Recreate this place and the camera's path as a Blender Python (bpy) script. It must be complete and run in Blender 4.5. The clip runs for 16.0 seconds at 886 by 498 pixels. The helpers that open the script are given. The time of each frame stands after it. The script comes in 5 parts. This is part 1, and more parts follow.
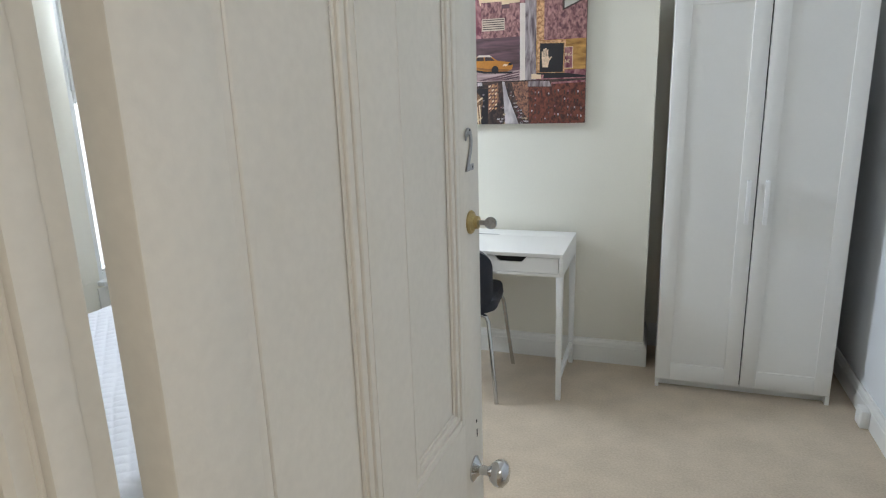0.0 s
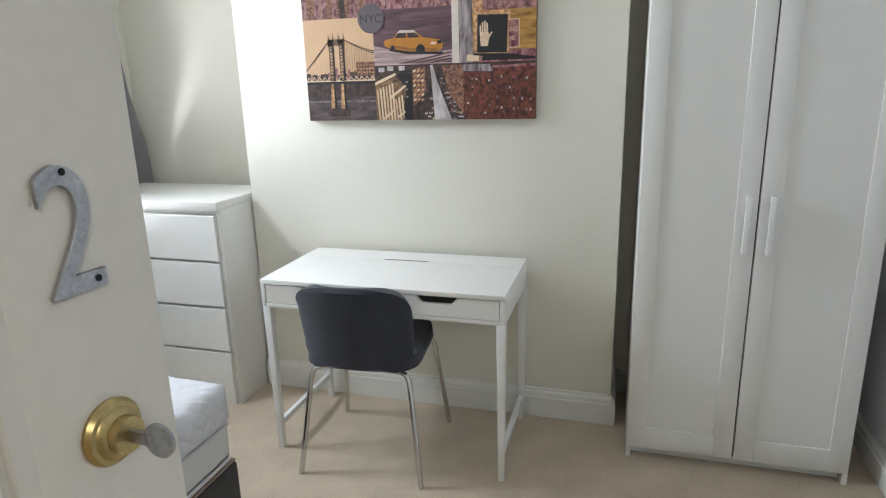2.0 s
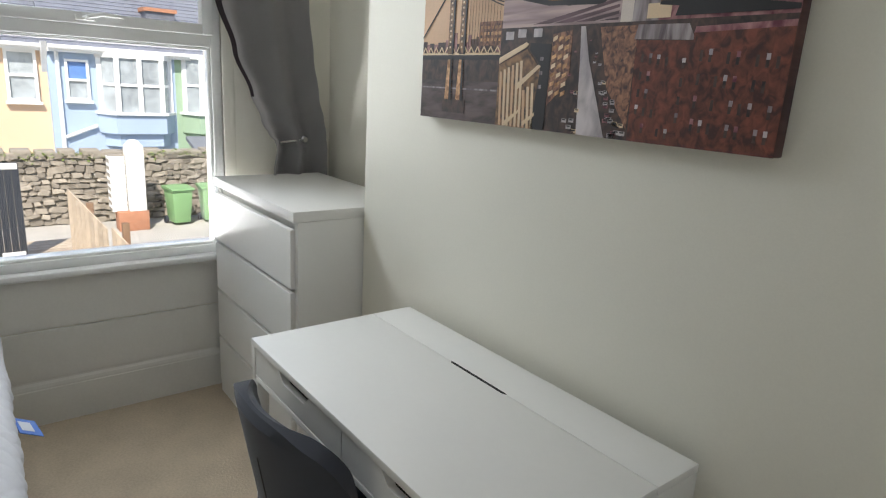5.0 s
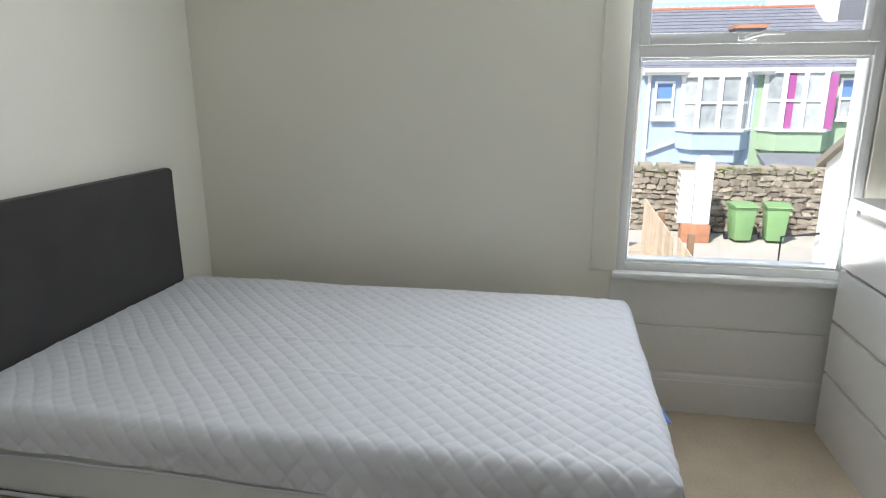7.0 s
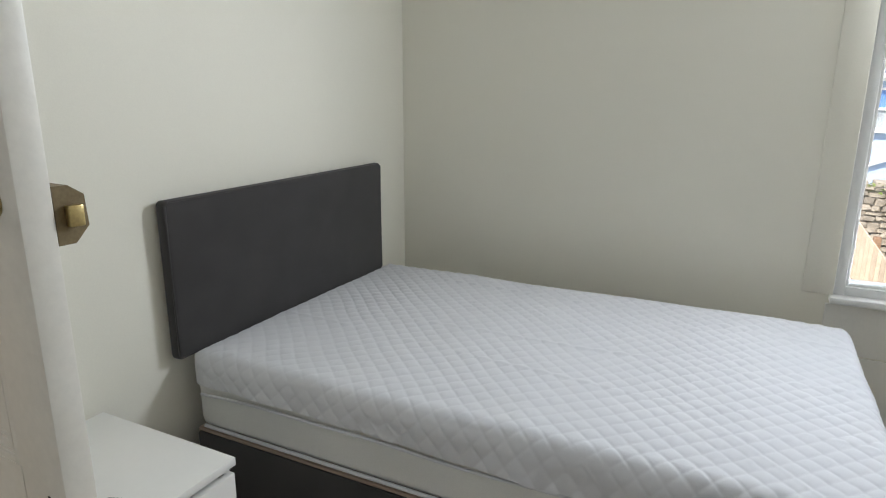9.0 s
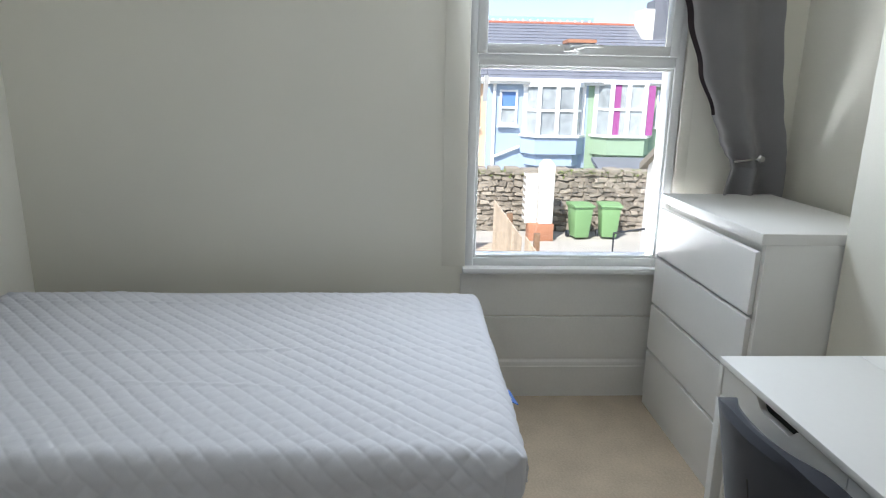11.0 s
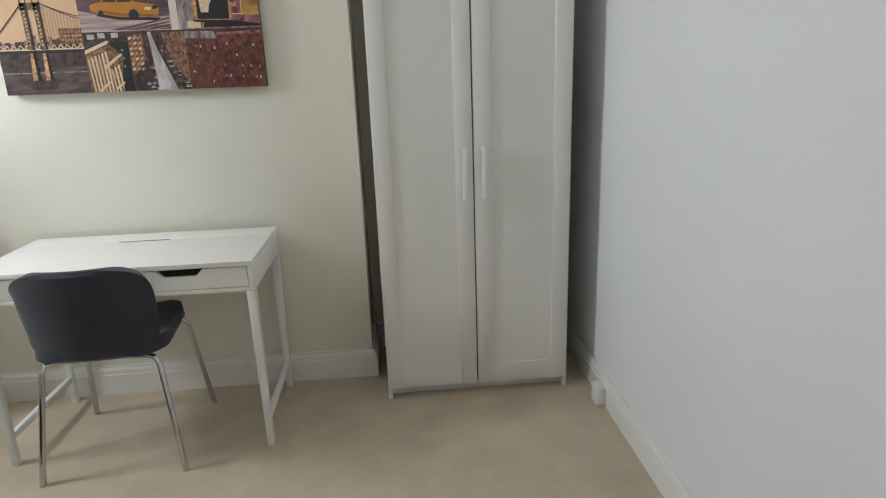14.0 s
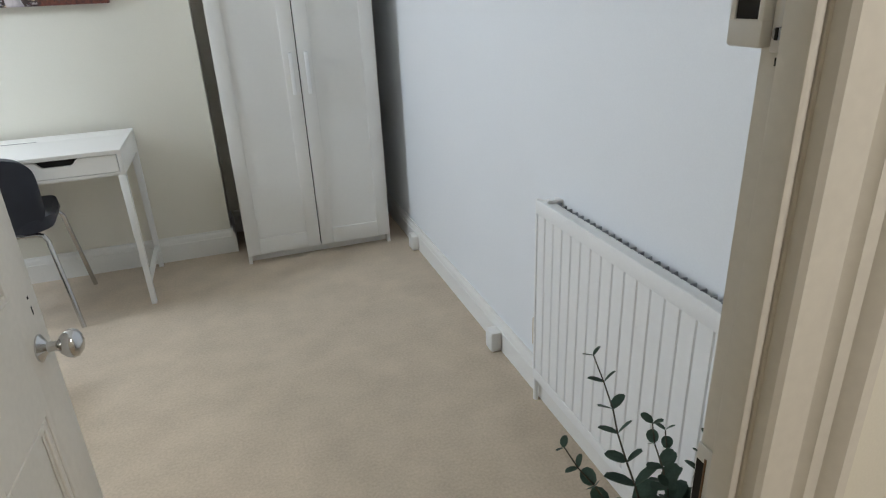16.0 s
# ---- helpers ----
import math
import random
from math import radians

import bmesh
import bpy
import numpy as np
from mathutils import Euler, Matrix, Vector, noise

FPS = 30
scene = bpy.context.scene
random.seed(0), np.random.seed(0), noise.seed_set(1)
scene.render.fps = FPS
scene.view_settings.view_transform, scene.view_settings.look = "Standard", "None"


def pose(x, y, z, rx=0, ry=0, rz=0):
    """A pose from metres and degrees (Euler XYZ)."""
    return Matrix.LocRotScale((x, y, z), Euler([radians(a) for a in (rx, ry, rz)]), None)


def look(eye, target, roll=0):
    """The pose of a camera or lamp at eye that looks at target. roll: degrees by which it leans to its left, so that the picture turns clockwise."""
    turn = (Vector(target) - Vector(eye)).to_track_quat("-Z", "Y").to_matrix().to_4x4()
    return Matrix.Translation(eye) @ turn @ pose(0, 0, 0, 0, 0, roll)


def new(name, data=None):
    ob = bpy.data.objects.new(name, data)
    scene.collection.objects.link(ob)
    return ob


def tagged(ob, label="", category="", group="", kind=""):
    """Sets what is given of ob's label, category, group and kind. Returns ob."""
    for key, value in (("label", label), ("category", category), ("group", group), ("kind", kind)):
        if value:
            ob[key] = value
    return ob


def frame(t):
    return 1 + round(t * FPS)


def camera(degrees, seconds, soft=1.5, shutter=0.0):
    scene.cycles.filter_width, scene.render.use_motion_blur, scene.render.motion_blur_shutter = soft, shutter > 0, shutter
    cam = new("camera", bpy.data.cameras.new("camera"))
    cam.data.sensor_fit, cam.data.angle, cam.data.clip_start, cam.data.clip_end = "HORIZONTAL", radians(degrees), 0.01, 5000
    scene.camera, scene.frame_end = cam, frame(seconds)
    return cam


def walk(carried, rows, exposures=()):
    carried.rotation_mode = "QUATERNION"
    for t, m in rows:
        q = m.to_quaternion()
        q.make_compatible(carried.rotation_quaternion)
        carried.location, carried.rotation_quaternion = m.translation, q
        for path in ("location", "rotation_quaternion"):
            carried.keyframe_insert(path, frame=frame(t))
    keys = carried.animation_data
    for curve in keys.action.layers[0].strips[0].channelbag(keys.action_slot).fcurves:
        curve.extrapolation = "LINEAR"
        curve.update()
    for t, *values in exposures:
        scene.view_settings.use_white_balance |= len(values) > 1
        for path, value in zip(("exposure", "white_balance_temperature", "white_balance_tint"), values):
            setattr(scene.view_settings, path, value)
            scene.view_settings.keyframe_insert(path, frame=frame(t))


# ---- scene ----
cam = camera(71.2, 16.0, soft=1.15)
PATH = [
    (0, (0.956, 0.907, 1.48), (0.315, 2.739, 0.998), -1.8),
    (0.5, (0.936, 1.132, 1.476), (0.375, 2.987, 0.979), -2.8),
    (1, (0.949, 1.339, 1.446), (0.408, 3.201, 0.955), -2.7),
    (1.5, (0.941, 1.52, 1.445), (0.398, 3.379, 0.943), -2.2),
    (2, (0.944, 1.7, 1.461), (0.391, 3.553, 0.947), -1.5),
    (2.5, (1.001, 1.959, 1.439), (0.392, 3.792, 0.922), -0.8),
    (3, (1.066, 2.216, 1.46), (0.383, 4.018, 0.923), 0.3),
    (3.2, (1.058, 2.317, 1.448), (0.372, 4.116, 0.91), 1.0),
    (5.3, (1.067, 3.199, 1.402), (-0.614, 4.154, 0.891), 2.8),
    (5.5, (1.057, 3.173, 1.403), (-0.711, 3.954, 0.887), 2.2),
    (6, (1.026, 3.075, 1.397), (-0.874, 3.431, 0.882), 1.0),
    (6.5, (1.005, 2.973, 1.394), (-0.928, 2.948, 0.882), 0.2),
    (7, (0.993, 2.899, 1.392), (-0.908, 2.535, 0.889), -0.2),
    (7.5, (1.016, 2.844, 1.394), (-0.801, 2.174, 0.897), -0.3),
    (8, (1.053, 2.814, 1.395), (-0.69, 1.965, 0.903), -0.0),
    (8.2, (1.063, 2.804, 1.392), (-0.664, 1.923, 0.903), 0.2),
    (10.3, (1.043, 2.875, 1.381), (-0.828, 2.355, 0.904), 0.8),
    (10.5, (1.034, 2.898, 1.382), (-0.874, 2.537, 0.904), 1.0),
    (11, (1.035, 2.924, 1.382), (-0.904, 3.012, 0.898), 1.0),
    (11.5, (0.993, 2.85, 1.372), (-0.803, 3.592, 0.901), 0.8),
    (12, (0.971, 2.678, 1.351), (-0.451, 4.002, 0.877), 0.8),
    (12.5, (1.02, 2.425, 1.349), (0.121, 4.149, 0.879), 0.5),
    (13, (1.038, 2.161, 1.356), (0.66, 4.063, 0.868), -0.8),
    (13.5, (1.067, 1.871, 1.373), (1.06, 3.798, 0.836), -1.5),
    (14, (1.077, 1.596, 1.365), (1.221, 3.51, 0.804), -2.1),
    (14.5, (1.056, 1.353, 1.405), (1.434, 3.213, 0.772), -1.6),
    (15, (1.013, 1.092, 1.378), (1.577, 2.888, 0.702), -2.4),
    (15.5, (1.009, 0.876, 1.357), (1.611, 2.635, 0.618), -3.5),
    (16, (1.043, 0.792, 1.329), (1.615, 2.542, 0.547), -2.6),
]
walk(cam, [(t, look(eye, target, roll)) for t, eye, target, roll in PATH],
     exposures=((0.0, 1.33, 6100, 11), (2.0, 1.25, 6300, 11), (3.2, 0.85, 6800, 11), (5.3, 0.5, 6550, 11), (6.5, 0.58, 6450, 11), (8.2, 0.9, 6550, 11), (10.3, 0.88, 6350, 11), (11.5, 0.55, 6150, 11), (12.5, 0.92, 7100, 11), (14.0, 1.0, 6700, 11), (15.0, 1.1, 6300, 11), (16.0, 1.25, 6200, 11)))

# ---- light ----
world = bpy.data.worlds.new("sky")
scene.world = world
world.use_nodes = True
wn = world.node_tree
sky = wn.nodes.new("ShaderNodeTexSky")
sky.sky_type = "NISHITA"
sky.sun_disc = False
sky.sun_elevation = radians(48)
sky.sun_rotation = radians(120)
bg = wn.nodes["Background"]
bg.inputs["Strength"].default_value = 0.15
wn.links.new(sky.outputs["Color"], bg.inputs["Color"])

sun = new("sun", bpy.data.lights.new("sun", "SUN"))
sun.data.energy, sun.data.angle, sun.data.color = 5.0, radians(0.5), (1.0, 0.95, 0.87)
sun.matrix_world = look((0, 0, 0), (-math.cos(radians(48)) * math.sin(radians(120)), -math.cos(radians(48)) * math.cos(radians(120)), -math.sin(radians(48))))

skylight = new("window_skylight", bpy.data.lights.new("window_skylight", "AREA"))
skylight.data.shape, skylight.data.size, skylight.data.size_y = "RECTANGLE", 0.60, 0.36
skylight.data.spread = radians(152)
skylight.data.energy, skylight.data.color = 17.0, (0.84, 0.92, 1.0)
skylight.matrix_world = look((-1.64, 3.43, 2.04), (1.9, 1.9, 0.9))

# added lamp for light thrown up off the sunlit outer sill and yard
sill_light = new("window_sill_light", bpy.data.lights.new("window_sill_light", "AREA"))
sill_light.data.shape, sill_light.data.size, sill_light.data.size_y = "RECTANGLE", 0.80, 0.09
sill_light.data.energy, sill_light.data.color = 21.0, (0.94, 0.97, 1.0)
sill_light.matrix_world = look((-1.80, 3.60, 0.631), (-1.62, 3.60, 1.23))

# added fill for the door's outer face, with no fixture on the landing
hall_fill = new("hall_fill_light", bpy.data.lights.new("hall_fill_light", "AREA"))
hall_fill.data.shape, hall_fill.data.size = "DISK", 0.35
hall_fill.data.energy, hall_fill.data.color = 9.0, (1.0, 0.94, 0.86)
hall_fill.matrix_world = pose(1.9, 0.15, 2.5)


# ---- materials ----
def mat(name, colour, rough=0.6, metal=0.0, var=0.08, scale=6.0, fine=120.0, bump=0.1, bump_d=0.001, coat=0.0, rand=0.0, sheen=0.0):
    """A painted or raw surface: broad blotches, fine grain and a little relief."""
    m = bpy.data.materials.new(name)
    m.use_nodes = True
    nt = m.node_tree
    b = nt.nodes["Principled BSDF"]
    tc = nt.nodes.new("ShaderNodeTexCoord")
    geo = nt.nodes.new("ShaderNodeNewGeometry")
    big = nt.nodes.new("ShaderNodeTexNoise")
    big.inputs["Scale"].default_value, big.inputs["Detail"].default_value = scale, 5
    small = nt.nodes.new("ShaderNodeTexNoise")
    small.inputs["Scale"].default_value, small.inputs["Detail"].default_value = fine, 3
    for n in (big, small):
        nt.links.new(geo.outputs["Position"], n.inputs["Vector"])
    add = nt.nodes.new("ShaderNodeMath")
    add.operation = "ADD"
    nt.links.new(big.outputs["Fac"], add.inputs[0])
    nt.links.new(small.outputs["Fac"], add.inputs[1])
    rng = nt.nodes.new("ShaderNodeMapRange")
    rng.inputs["From Min"].default_value, rng.inputs["From Max"].default_value = 0.6, 1.4
    rng.inputs["To Min"].default_value, rng.inputs["To Max"].default_value = 1 - var, 1 + var
    nt.links.new(add.outputs[0], rng.inputs["Value"])
    hsv = nt.nodes.new("ShaderNodeHueSaturation")
    hsv.inputs["Color"].default_value = (*colour, 1)
    last = rng.outputs["Result"]
    if rand:
        oi = nt.nodes.new("ShaderNodeObjectInfo")
        r2 = nt.nodes.new("ShaderNodeMapRange")
        r2.inputs["To Min"].default_value, r2.inputs["To Max"].default_value = 1 - rand, 1 + rand
        nt.links.new(oi.outputs["Random"], r2.inputs["Value"])
        mul = nt.nodes.new("ShaderNodeMath")
        mul.operation = "MULTIPLY"
        nt.links.new(last, mul.inputs[0])
        nt.links.new(r2.outputs["Result"], mul.inputs[1])
        last = mul.outputs[0]
    nt.links.new(last, hsv.inputs["Value"])
    nt.links.new(hsv.outputs["Color"], b.inputs["Base Color"])
    b.inputs["Roughness"].default_value, b.inputs["Metallic"].default_value = rough, metal
    b.inputs["Coat Weight"].default_value = coat
    b.inputs["Sheen Weight"].default_value = sheen
    if bump:
        bp = nt.nodes.new("ShaderNodeBump")
        bp.inputs["Strength"].default_value, bp.inputs["Distance"].default_value = bump, bump_d
        nt.links.new(add.outputs[0], bp.inputs["Height"])
        nt.links.new(bp.outputs["Normal"], b.inputs["Normal"])
    return m


def glass_mat(name):
    m = bpy.data.materials.new(name)
    m.use_nodes = True
    nt = m.node_tree
    nt.nodes.remove(nt.nodes["Principled BSDF"])
    tr = nt.nodes.new("ShaderNodeBsdfTransparent")
    gl = nt.nodes.new("ShaderNodeBsdfGlossy")
    gl.inputs["Roughness"].default_value = 0.02
    fr = nt.nodes.new("ShaderNodeFresnel")
    fr.inputs["IOR"].default_value = 1.45
    mx = nt.nodes.new("ShaderNodeMixShader")
    nt.links.new(fr.outputs[0], mx.inputs[0])
    nt.links.new(tr.outputs[0], mx.inputs[1])
    nt.links.new(gl.outputs[0], mx.inputs[2])
    nt.links.new(mx.outputs[0], nt.nodes["Material Output"].inputs["Surface"])
    return m


M_WALL = mat("wall_paint", (0.82, 0.795, 0.70), 0.75, var=0.025, scale=1.6, fine=260, bump=0.25, bump_d=0.0008)
# wall paint with the bluish window light put into its base colour
M_WALL_DAYLIT = mat("daylight_tinted_wall_paint", (0.785, 0.80, 0.81), 0.75, var=0.025, scale=1.6, fine=260, bump=0.25, bump_d=0.0008)
M_CEIL = mat("ceiling_paint", (0.82, 0.81, 0.78), 0.85, var=0.02, scale=2, fine=200, bump=0.15)
M_GLOSS = mat("white_gloss_paint", (0.80, 0.79, 0.75), 0.38, var=0.03, scale=5, fine=90, bump=0.15, bump_d=0.0008)
M_DOOR = mat("old_door_paint", (0.74, 0.71, 0.64), 0.42, var=0.05, scale=3, fine=70, bump=0.3, bump_d=0.001)
M_CARPET = mat("beige_carpet", (0.53, 0.435, 0.32), 0.98, var=0.17, scale=7, fine=110, bump=0.5, bump_d=0.002, sheen=0.25)
M_LAMINATE = mat("white_laminate", (0.83, 0.82, 0.785), 0.5, var=0.012, scale=3, fine=60, bump=0.03)
M_UPVC = mat("white_upvc", (0.82, 0.83, 0.82), 0.3, var=0.01, scale=4, fine=40, bump=0)
M_METALW = mat("white_enamel", (0.82, 0.82, 0.80), 0.35, var=0.02, scale=4, fine=90, bump=0.05)
M_COTTON = mat("white_quilted_cotton", (0.65, 0.655, 0.685), 0.9, var=0.03, scale=5, fine=380, bump=0.4, bump_d=0.001, sheen=0.2)
M_TICK = mat("mattress_ticking", (0.74, 0.74, 0.72), 0.85, var=0.05, scale=8, fine=300, bump=0.3)
M_CHAR = mat("charcoal_fabric", (0.044, 0.041, 0.041), 0.95, var=0.25, scale=7, fine=600, bump=0.6, bump_d=0.001, sheen=0.15)
M_NAVY = mat("dark_blue_grey_felt", (0.028, 0.032, 0.045), 0.9, var=0.25, scale=8, fine=500, bump=0.6, bump_d=0.001, sheen=0.2)
M_CURTAIN = mat("grey_curtain", (0.40, 0.39, 0.39), 0.7, var=0.12, scale=4, fine=500, bump=0.4, bump_d=0.0008, sheen=0.3)
M_LINING = mat("dark_curtain_lining", (0.06, 0.045, 0.05), 0.85, var=0.1, scale=4, fine=400, bump=0.3)
M_CHROME = mat("chrome", (0.60, 0.60, 0.60), 0.16, 1.0, var=0.04, scale=30, fine=200, bump=0.02)
M_BRASS = mat("worn_brass", (0.50, 0.39, 0.18), 0.34, 1.0, var=0.2, scale=60, fine=250, bump=0.08)
M_BRONZE = mat("dull_bronze", (0.22, 0.17, 0.10), 0.5, 0.8, var=0.2, scale=60, fine=250, bump=0.08)
M_STEEL = mat("scuffed_steel", (0.42, 0.43, 0.45), 0.38, 1.0, var=0.25, scale=90, fine=300, bump=0.1)
# near-black for painted shade in holes and gaps, also feet and small screws
M_DARK = mat("black_shade_and_parts", (0.012, 0.011, 0.010), 0.9, var=0.1, bump=0)
M_TAN = mat("tan_border_fabric", (0.33, 0.25, 0.20), 0.9, var=0.1, fine=400, bump=0.3)
M_BLUETAG = mat("blue_label", (0.10, 0.22, 0.62), 0.6, var=0.1)
M_LEAF = mat("eucalyptus_leaf", (0.055, 0.10, 0.065), 0.6, var=0.25, scale=25, fine=200, bump=0.1)
M_STEM = mat("brown_stem", (0.07, 0.06, 0.035), 0.7, var=0.2, scale=40, fine=200, bump=0.2)
M_POT = mat("white_ceramic", (0.75, 0.74, 0.70), 0.35, var=0.04)
M_SOIL = mat("soil", (0.05, 0.035, 0.025), 0.95, var=0.4, scale=40, fine=200, bump=0.8)
M_WOODRAW = mat("splintered_wood", (0.20, 0.12, 0.07), 0.8, var=0.4, scale=40, fine=200, bump=0.5)
M_HANDLE = mat("bright_white_enamel", (0.90, 0.90, 0.89), 0.3, var=0.01, scale=6, fine=90, bump=0.02)
M_PLASTER = mat("bare_plaster", (0.58, 0.47, 0.34), 0.9, var=0.25, scale=50, fine=200, bump=0.5)
M_GLASS = glass_mat("window_glass")


# ---- builders ----
def box(bm, x0, x1, y0, y1, z0, z1, bevel=0.0, seg=2):
    geom = bmesh.ops.create_cube(bm, size=1.0, matrix=Matrix.LocRotScale(((x0 + x1) / 2, (y0 + y1) / 2, (z0 + z1) / 2), None, (x1 - x0, y1 - y0, z1 - z0)))
    if bevel:
        edges = list({e for v in geom["verts"] for e in v.link_edges})
        bmesh.ops.bevel(bm, geom=edges, offset=bevel, segments=seg, affect="EDGES", profile=0.5)
    return bm


def boxes(*rows, bevel=0.0):
    bm = bmesh.new()
    for r in rows:
        box(bm, *r, bevel=bevel)
    return bm


def prism(points, axis, a, b):
    """A polygon in a plane, drawn out along an axis from a to b. axis x: points (y, z); y: (x, z); z: (x, y)."""
    bm = bmesh.new()
    def place(p, v):
        return {"x": (v, p[0], p[1]), "y": (p[0], v, p[1]), "z": (p[0], p[1], v)}[axis]
    lo = [bm.verts.new(place(p, a)) for p in points]
    hi = [bm.verts.new(place(p, b)) for p in points]
    n = len(points)
    bm.faces.new(lo)
    bm.faces.new(hi[::-1])
    for i in range(n):
        bm.faces.new((lo[i], hi[i], hi[(i + 1) % n], lo[(i + 1) % n]))
    bmesh.ops.recalc_face_normals(bm, faces=bm.faces)
    return bm


def tube(points, radius, seg=12, cap=True):
    """A round bar along a line of points; radius may be one number or one a point."""
    bm = bmesh.new()
    pts = [Vector(p) for p in points]
    rings = []
    for i, p in enumerate(pts):
        d = (pts[min(i + 1, len(pts) - 1)] - pts[max(i - 1, 0)]).normalized()
        side = d.cross(Vector((0, 0, 1)))
        side = side.normalized() if side.length > 1e-3 else Vector((1, 0, 0))
        up = side.cross(d)
        r = radius[i] if isinstance(radius, (list, tuple)) else radius
        rings.append([bm.verts.new(p + r * (math.cos(a) * side + math.sin(a) * up)) for a in (2 * math.pi * k / seg for k in range(seg))])
    for a, b in zip(rings, rings[1:]):
        for k in range(seg):
            bm.faces.new((a[k], a[(k + 1) % seg], b[(k + 1) % seg], b[k]))
    if cap:
        bm.faces.new(rings[0][::-1])
        bm.faces.new(rings[-1])
    bmesh.ops.recalc_face_normals(bm, faces=bm.faces)
    return bm


def lathe(profile, centre, axis="z", seg=28):
    """A turned body: profile rows of (radius, height) round an axis through centre."""
    bm = bmesh.new()
    rings = []
    for r, h in profile:
        ring = []
        for k in range(seg):
            a = 2 * math.pi * k / seg
            u, v = max(r, 1e-4) * math.cos(a), max(r, 1e-4) * math.sin(a)
            off = {"z": (u, v, h), "x": (h, u, v), "y": (u, h, v)}[axis]
            ring.append(bm.verts.new(Vector(centre) + Vector(off)))
        rings.append(ring)
    for a, b in zip(rings, rings[1:]):
        for k in range(seg):
            bm.faces.new((a[k], a[(k + 1) % seg], b[(k + 1) % seg], b[k]))
    bm.faces.new(rings[0][::-1])
    bm.faces.new(rings[-1])
    bmesh.ops.recalc_face_normals(bm, faces=bm.faces)
    return bm


def finish(name, bm, material, smooth=False):
    me = bpy.data.meshes.new(name)
    bm.to_mesh(me)
    bm.free()
    me.materials.append(material)
    if smooth:
        me.shade_smooth()
        me.set_sharp_from_angle(angle=radians(40))
    return me


def part(name, bm, material, parent, label="", smooth=True):
    ob = new(name, finish(name, bm, material, smooth))
    ob.parent = parent
    if label:
        ob["label"] = label
    return ob


def thing(name, bm, material, label, category, group="", kind="", smooth=True):
    return tagged(new(name, finish(name, bm, material, smooth)), label, category, group, kind)


def base(name, label, category, group="", at=(0, 0, 0), rz=0.0):
    ob = new(name)
    ob.matrix_world = pose(*at, 0, 0, rz)
    return tagged(ob, label, category, group)


def setting(name, bm, material, label, category, smooth=False):
    return thing(name, bm, material, label, category, kind="structure", smooth=smooth)


# ---- room shell ----
WX, CY, AY, RX, DY, TOP = -1.65, 4.24, 4.56, 1.91, 1.24, 2.6   # window wall, chimney breast, alcove backs, right wall, door wall, ceiling
CL, CR = -0.76, 0.932                                          # chimney breast sides
HY = 1.185                                                     # hall face of the door wall
JL, JR = 0.548, 1.495                                          # door opening
WY0, WY1, WZ0, WZ1 = 3.145, 4.06, 0.63, 2.26                   # window opening

setting("floor", boxes((-1.9, 2.1, HY - 0.02, 4.8, -0.2, 0.0)), M_CARPET, "beige short-pile carpet with faint footmarks", "carpet")
setting("hall_floor", boxes((-0.6, 2.9, -1.6, HY - 0.022, -0.2, -0.001)), M_CARPET, "beige carpet of the landing", "carpet")
setting("ceiling", boxes((-1.9, 2.9, -1.7, 4.9, TOP, TOP + 0.15)), M_CEIL, "plain white plaster ceiling", "ceiling")
setting("wall_window", boxes(
    (WX - 0.25, WX, DY - 0.1, WY0, 0, TOP), (WX - 0.25, WX, WY1, AY + 0.2, 0, TOP),
    (WX - 0.25, WX, WY0, WY1, 0, WZ0), (WX - 0.25, WX, WY0, WY1, WZ1, TOP)), M_WALL, "off-white painted plaster wall round the window", "wall")
setting("wall_chimney", boxes((CL, CR, CY, AY + 0.2, 0, TOP), bevel=0.006), M_WALL, "cream painted chimney breast between two alcoves", "wall", smooth=True)
setting("wall_alcove_left", boxes((WX + 0.001, CL, AY, AY + 0.2, 0, TOP)), M_WALL, "cream painted alcove wall beside the window", "wall")
setting("wall_alcove_right", boxes((CR, RX, AY, AY + 0.2, 0, TOP)), M_WALL, "cream painted alcove wall behind the wardrobe", "wall")
setting("wall_radiator", boxes((RX, RX + 0.2, HY, AY + 0.2, 0, TOP)), M_WALL_DAYLIT, "painted plaster wall behind the radiator, bluish window light in its colour", "wall")
setting("wall_door", boxes(
    (WX - 0.25, JL - 0.03, HY, DY, 0, TOP), (JR + 0.03, RX, HY, DY, 0, TOP), (JL - 0.03, JR + 0.03, HY, DY, 2.1, TOP)), M_WALL,
    "cream painted plaster wall behind the headboard", "wall")
setting("hall_wall", boxes((-0.75, -0.6, -1.7, HY - 0.001, 0, TOP), (2.9, 3.05, -1.7, HY - 0.001, 0, TOP), (-0.75, 3.05, -1.85, -1.7, 0, TOP), (RX + 0.001, 2.9, HY, HY + 0.1, 0, TOP)), M_WALL,
        "plain painted landing walls", "wall")
setting("threshold_strip", boxes((JL, JR, HY - 0.03, HY + 0.02, 0.0, 0.005), bevel=0.002), M_BRASS, "thin metal carpet strip in the doorway", "trim")


def skirting(name, axis, a, b, at, side, height=0.155, depth=0.02):
    """A skirting board with a moulded top along x or y, standing off a wall at `at` towards side (+1 or -1)."""
    prof = [(0, 0), (depth, 0), (depth, height - 0.04), (depth - 0.003, height - 0.036), (depth - 0.003, height - 0.03), (depth * 0.75, height - 0.018), (depth * 0.45, height - 0.008), (depth * 0.4, height), (0, height)]
    pts = [(at + side * d, z) for d, z in prof]
    return setting(name, prism(pts, "y" if axis == "y" else "x", a, b), M_GLOSS, "white gloss moulded skirting board", "skirting board")


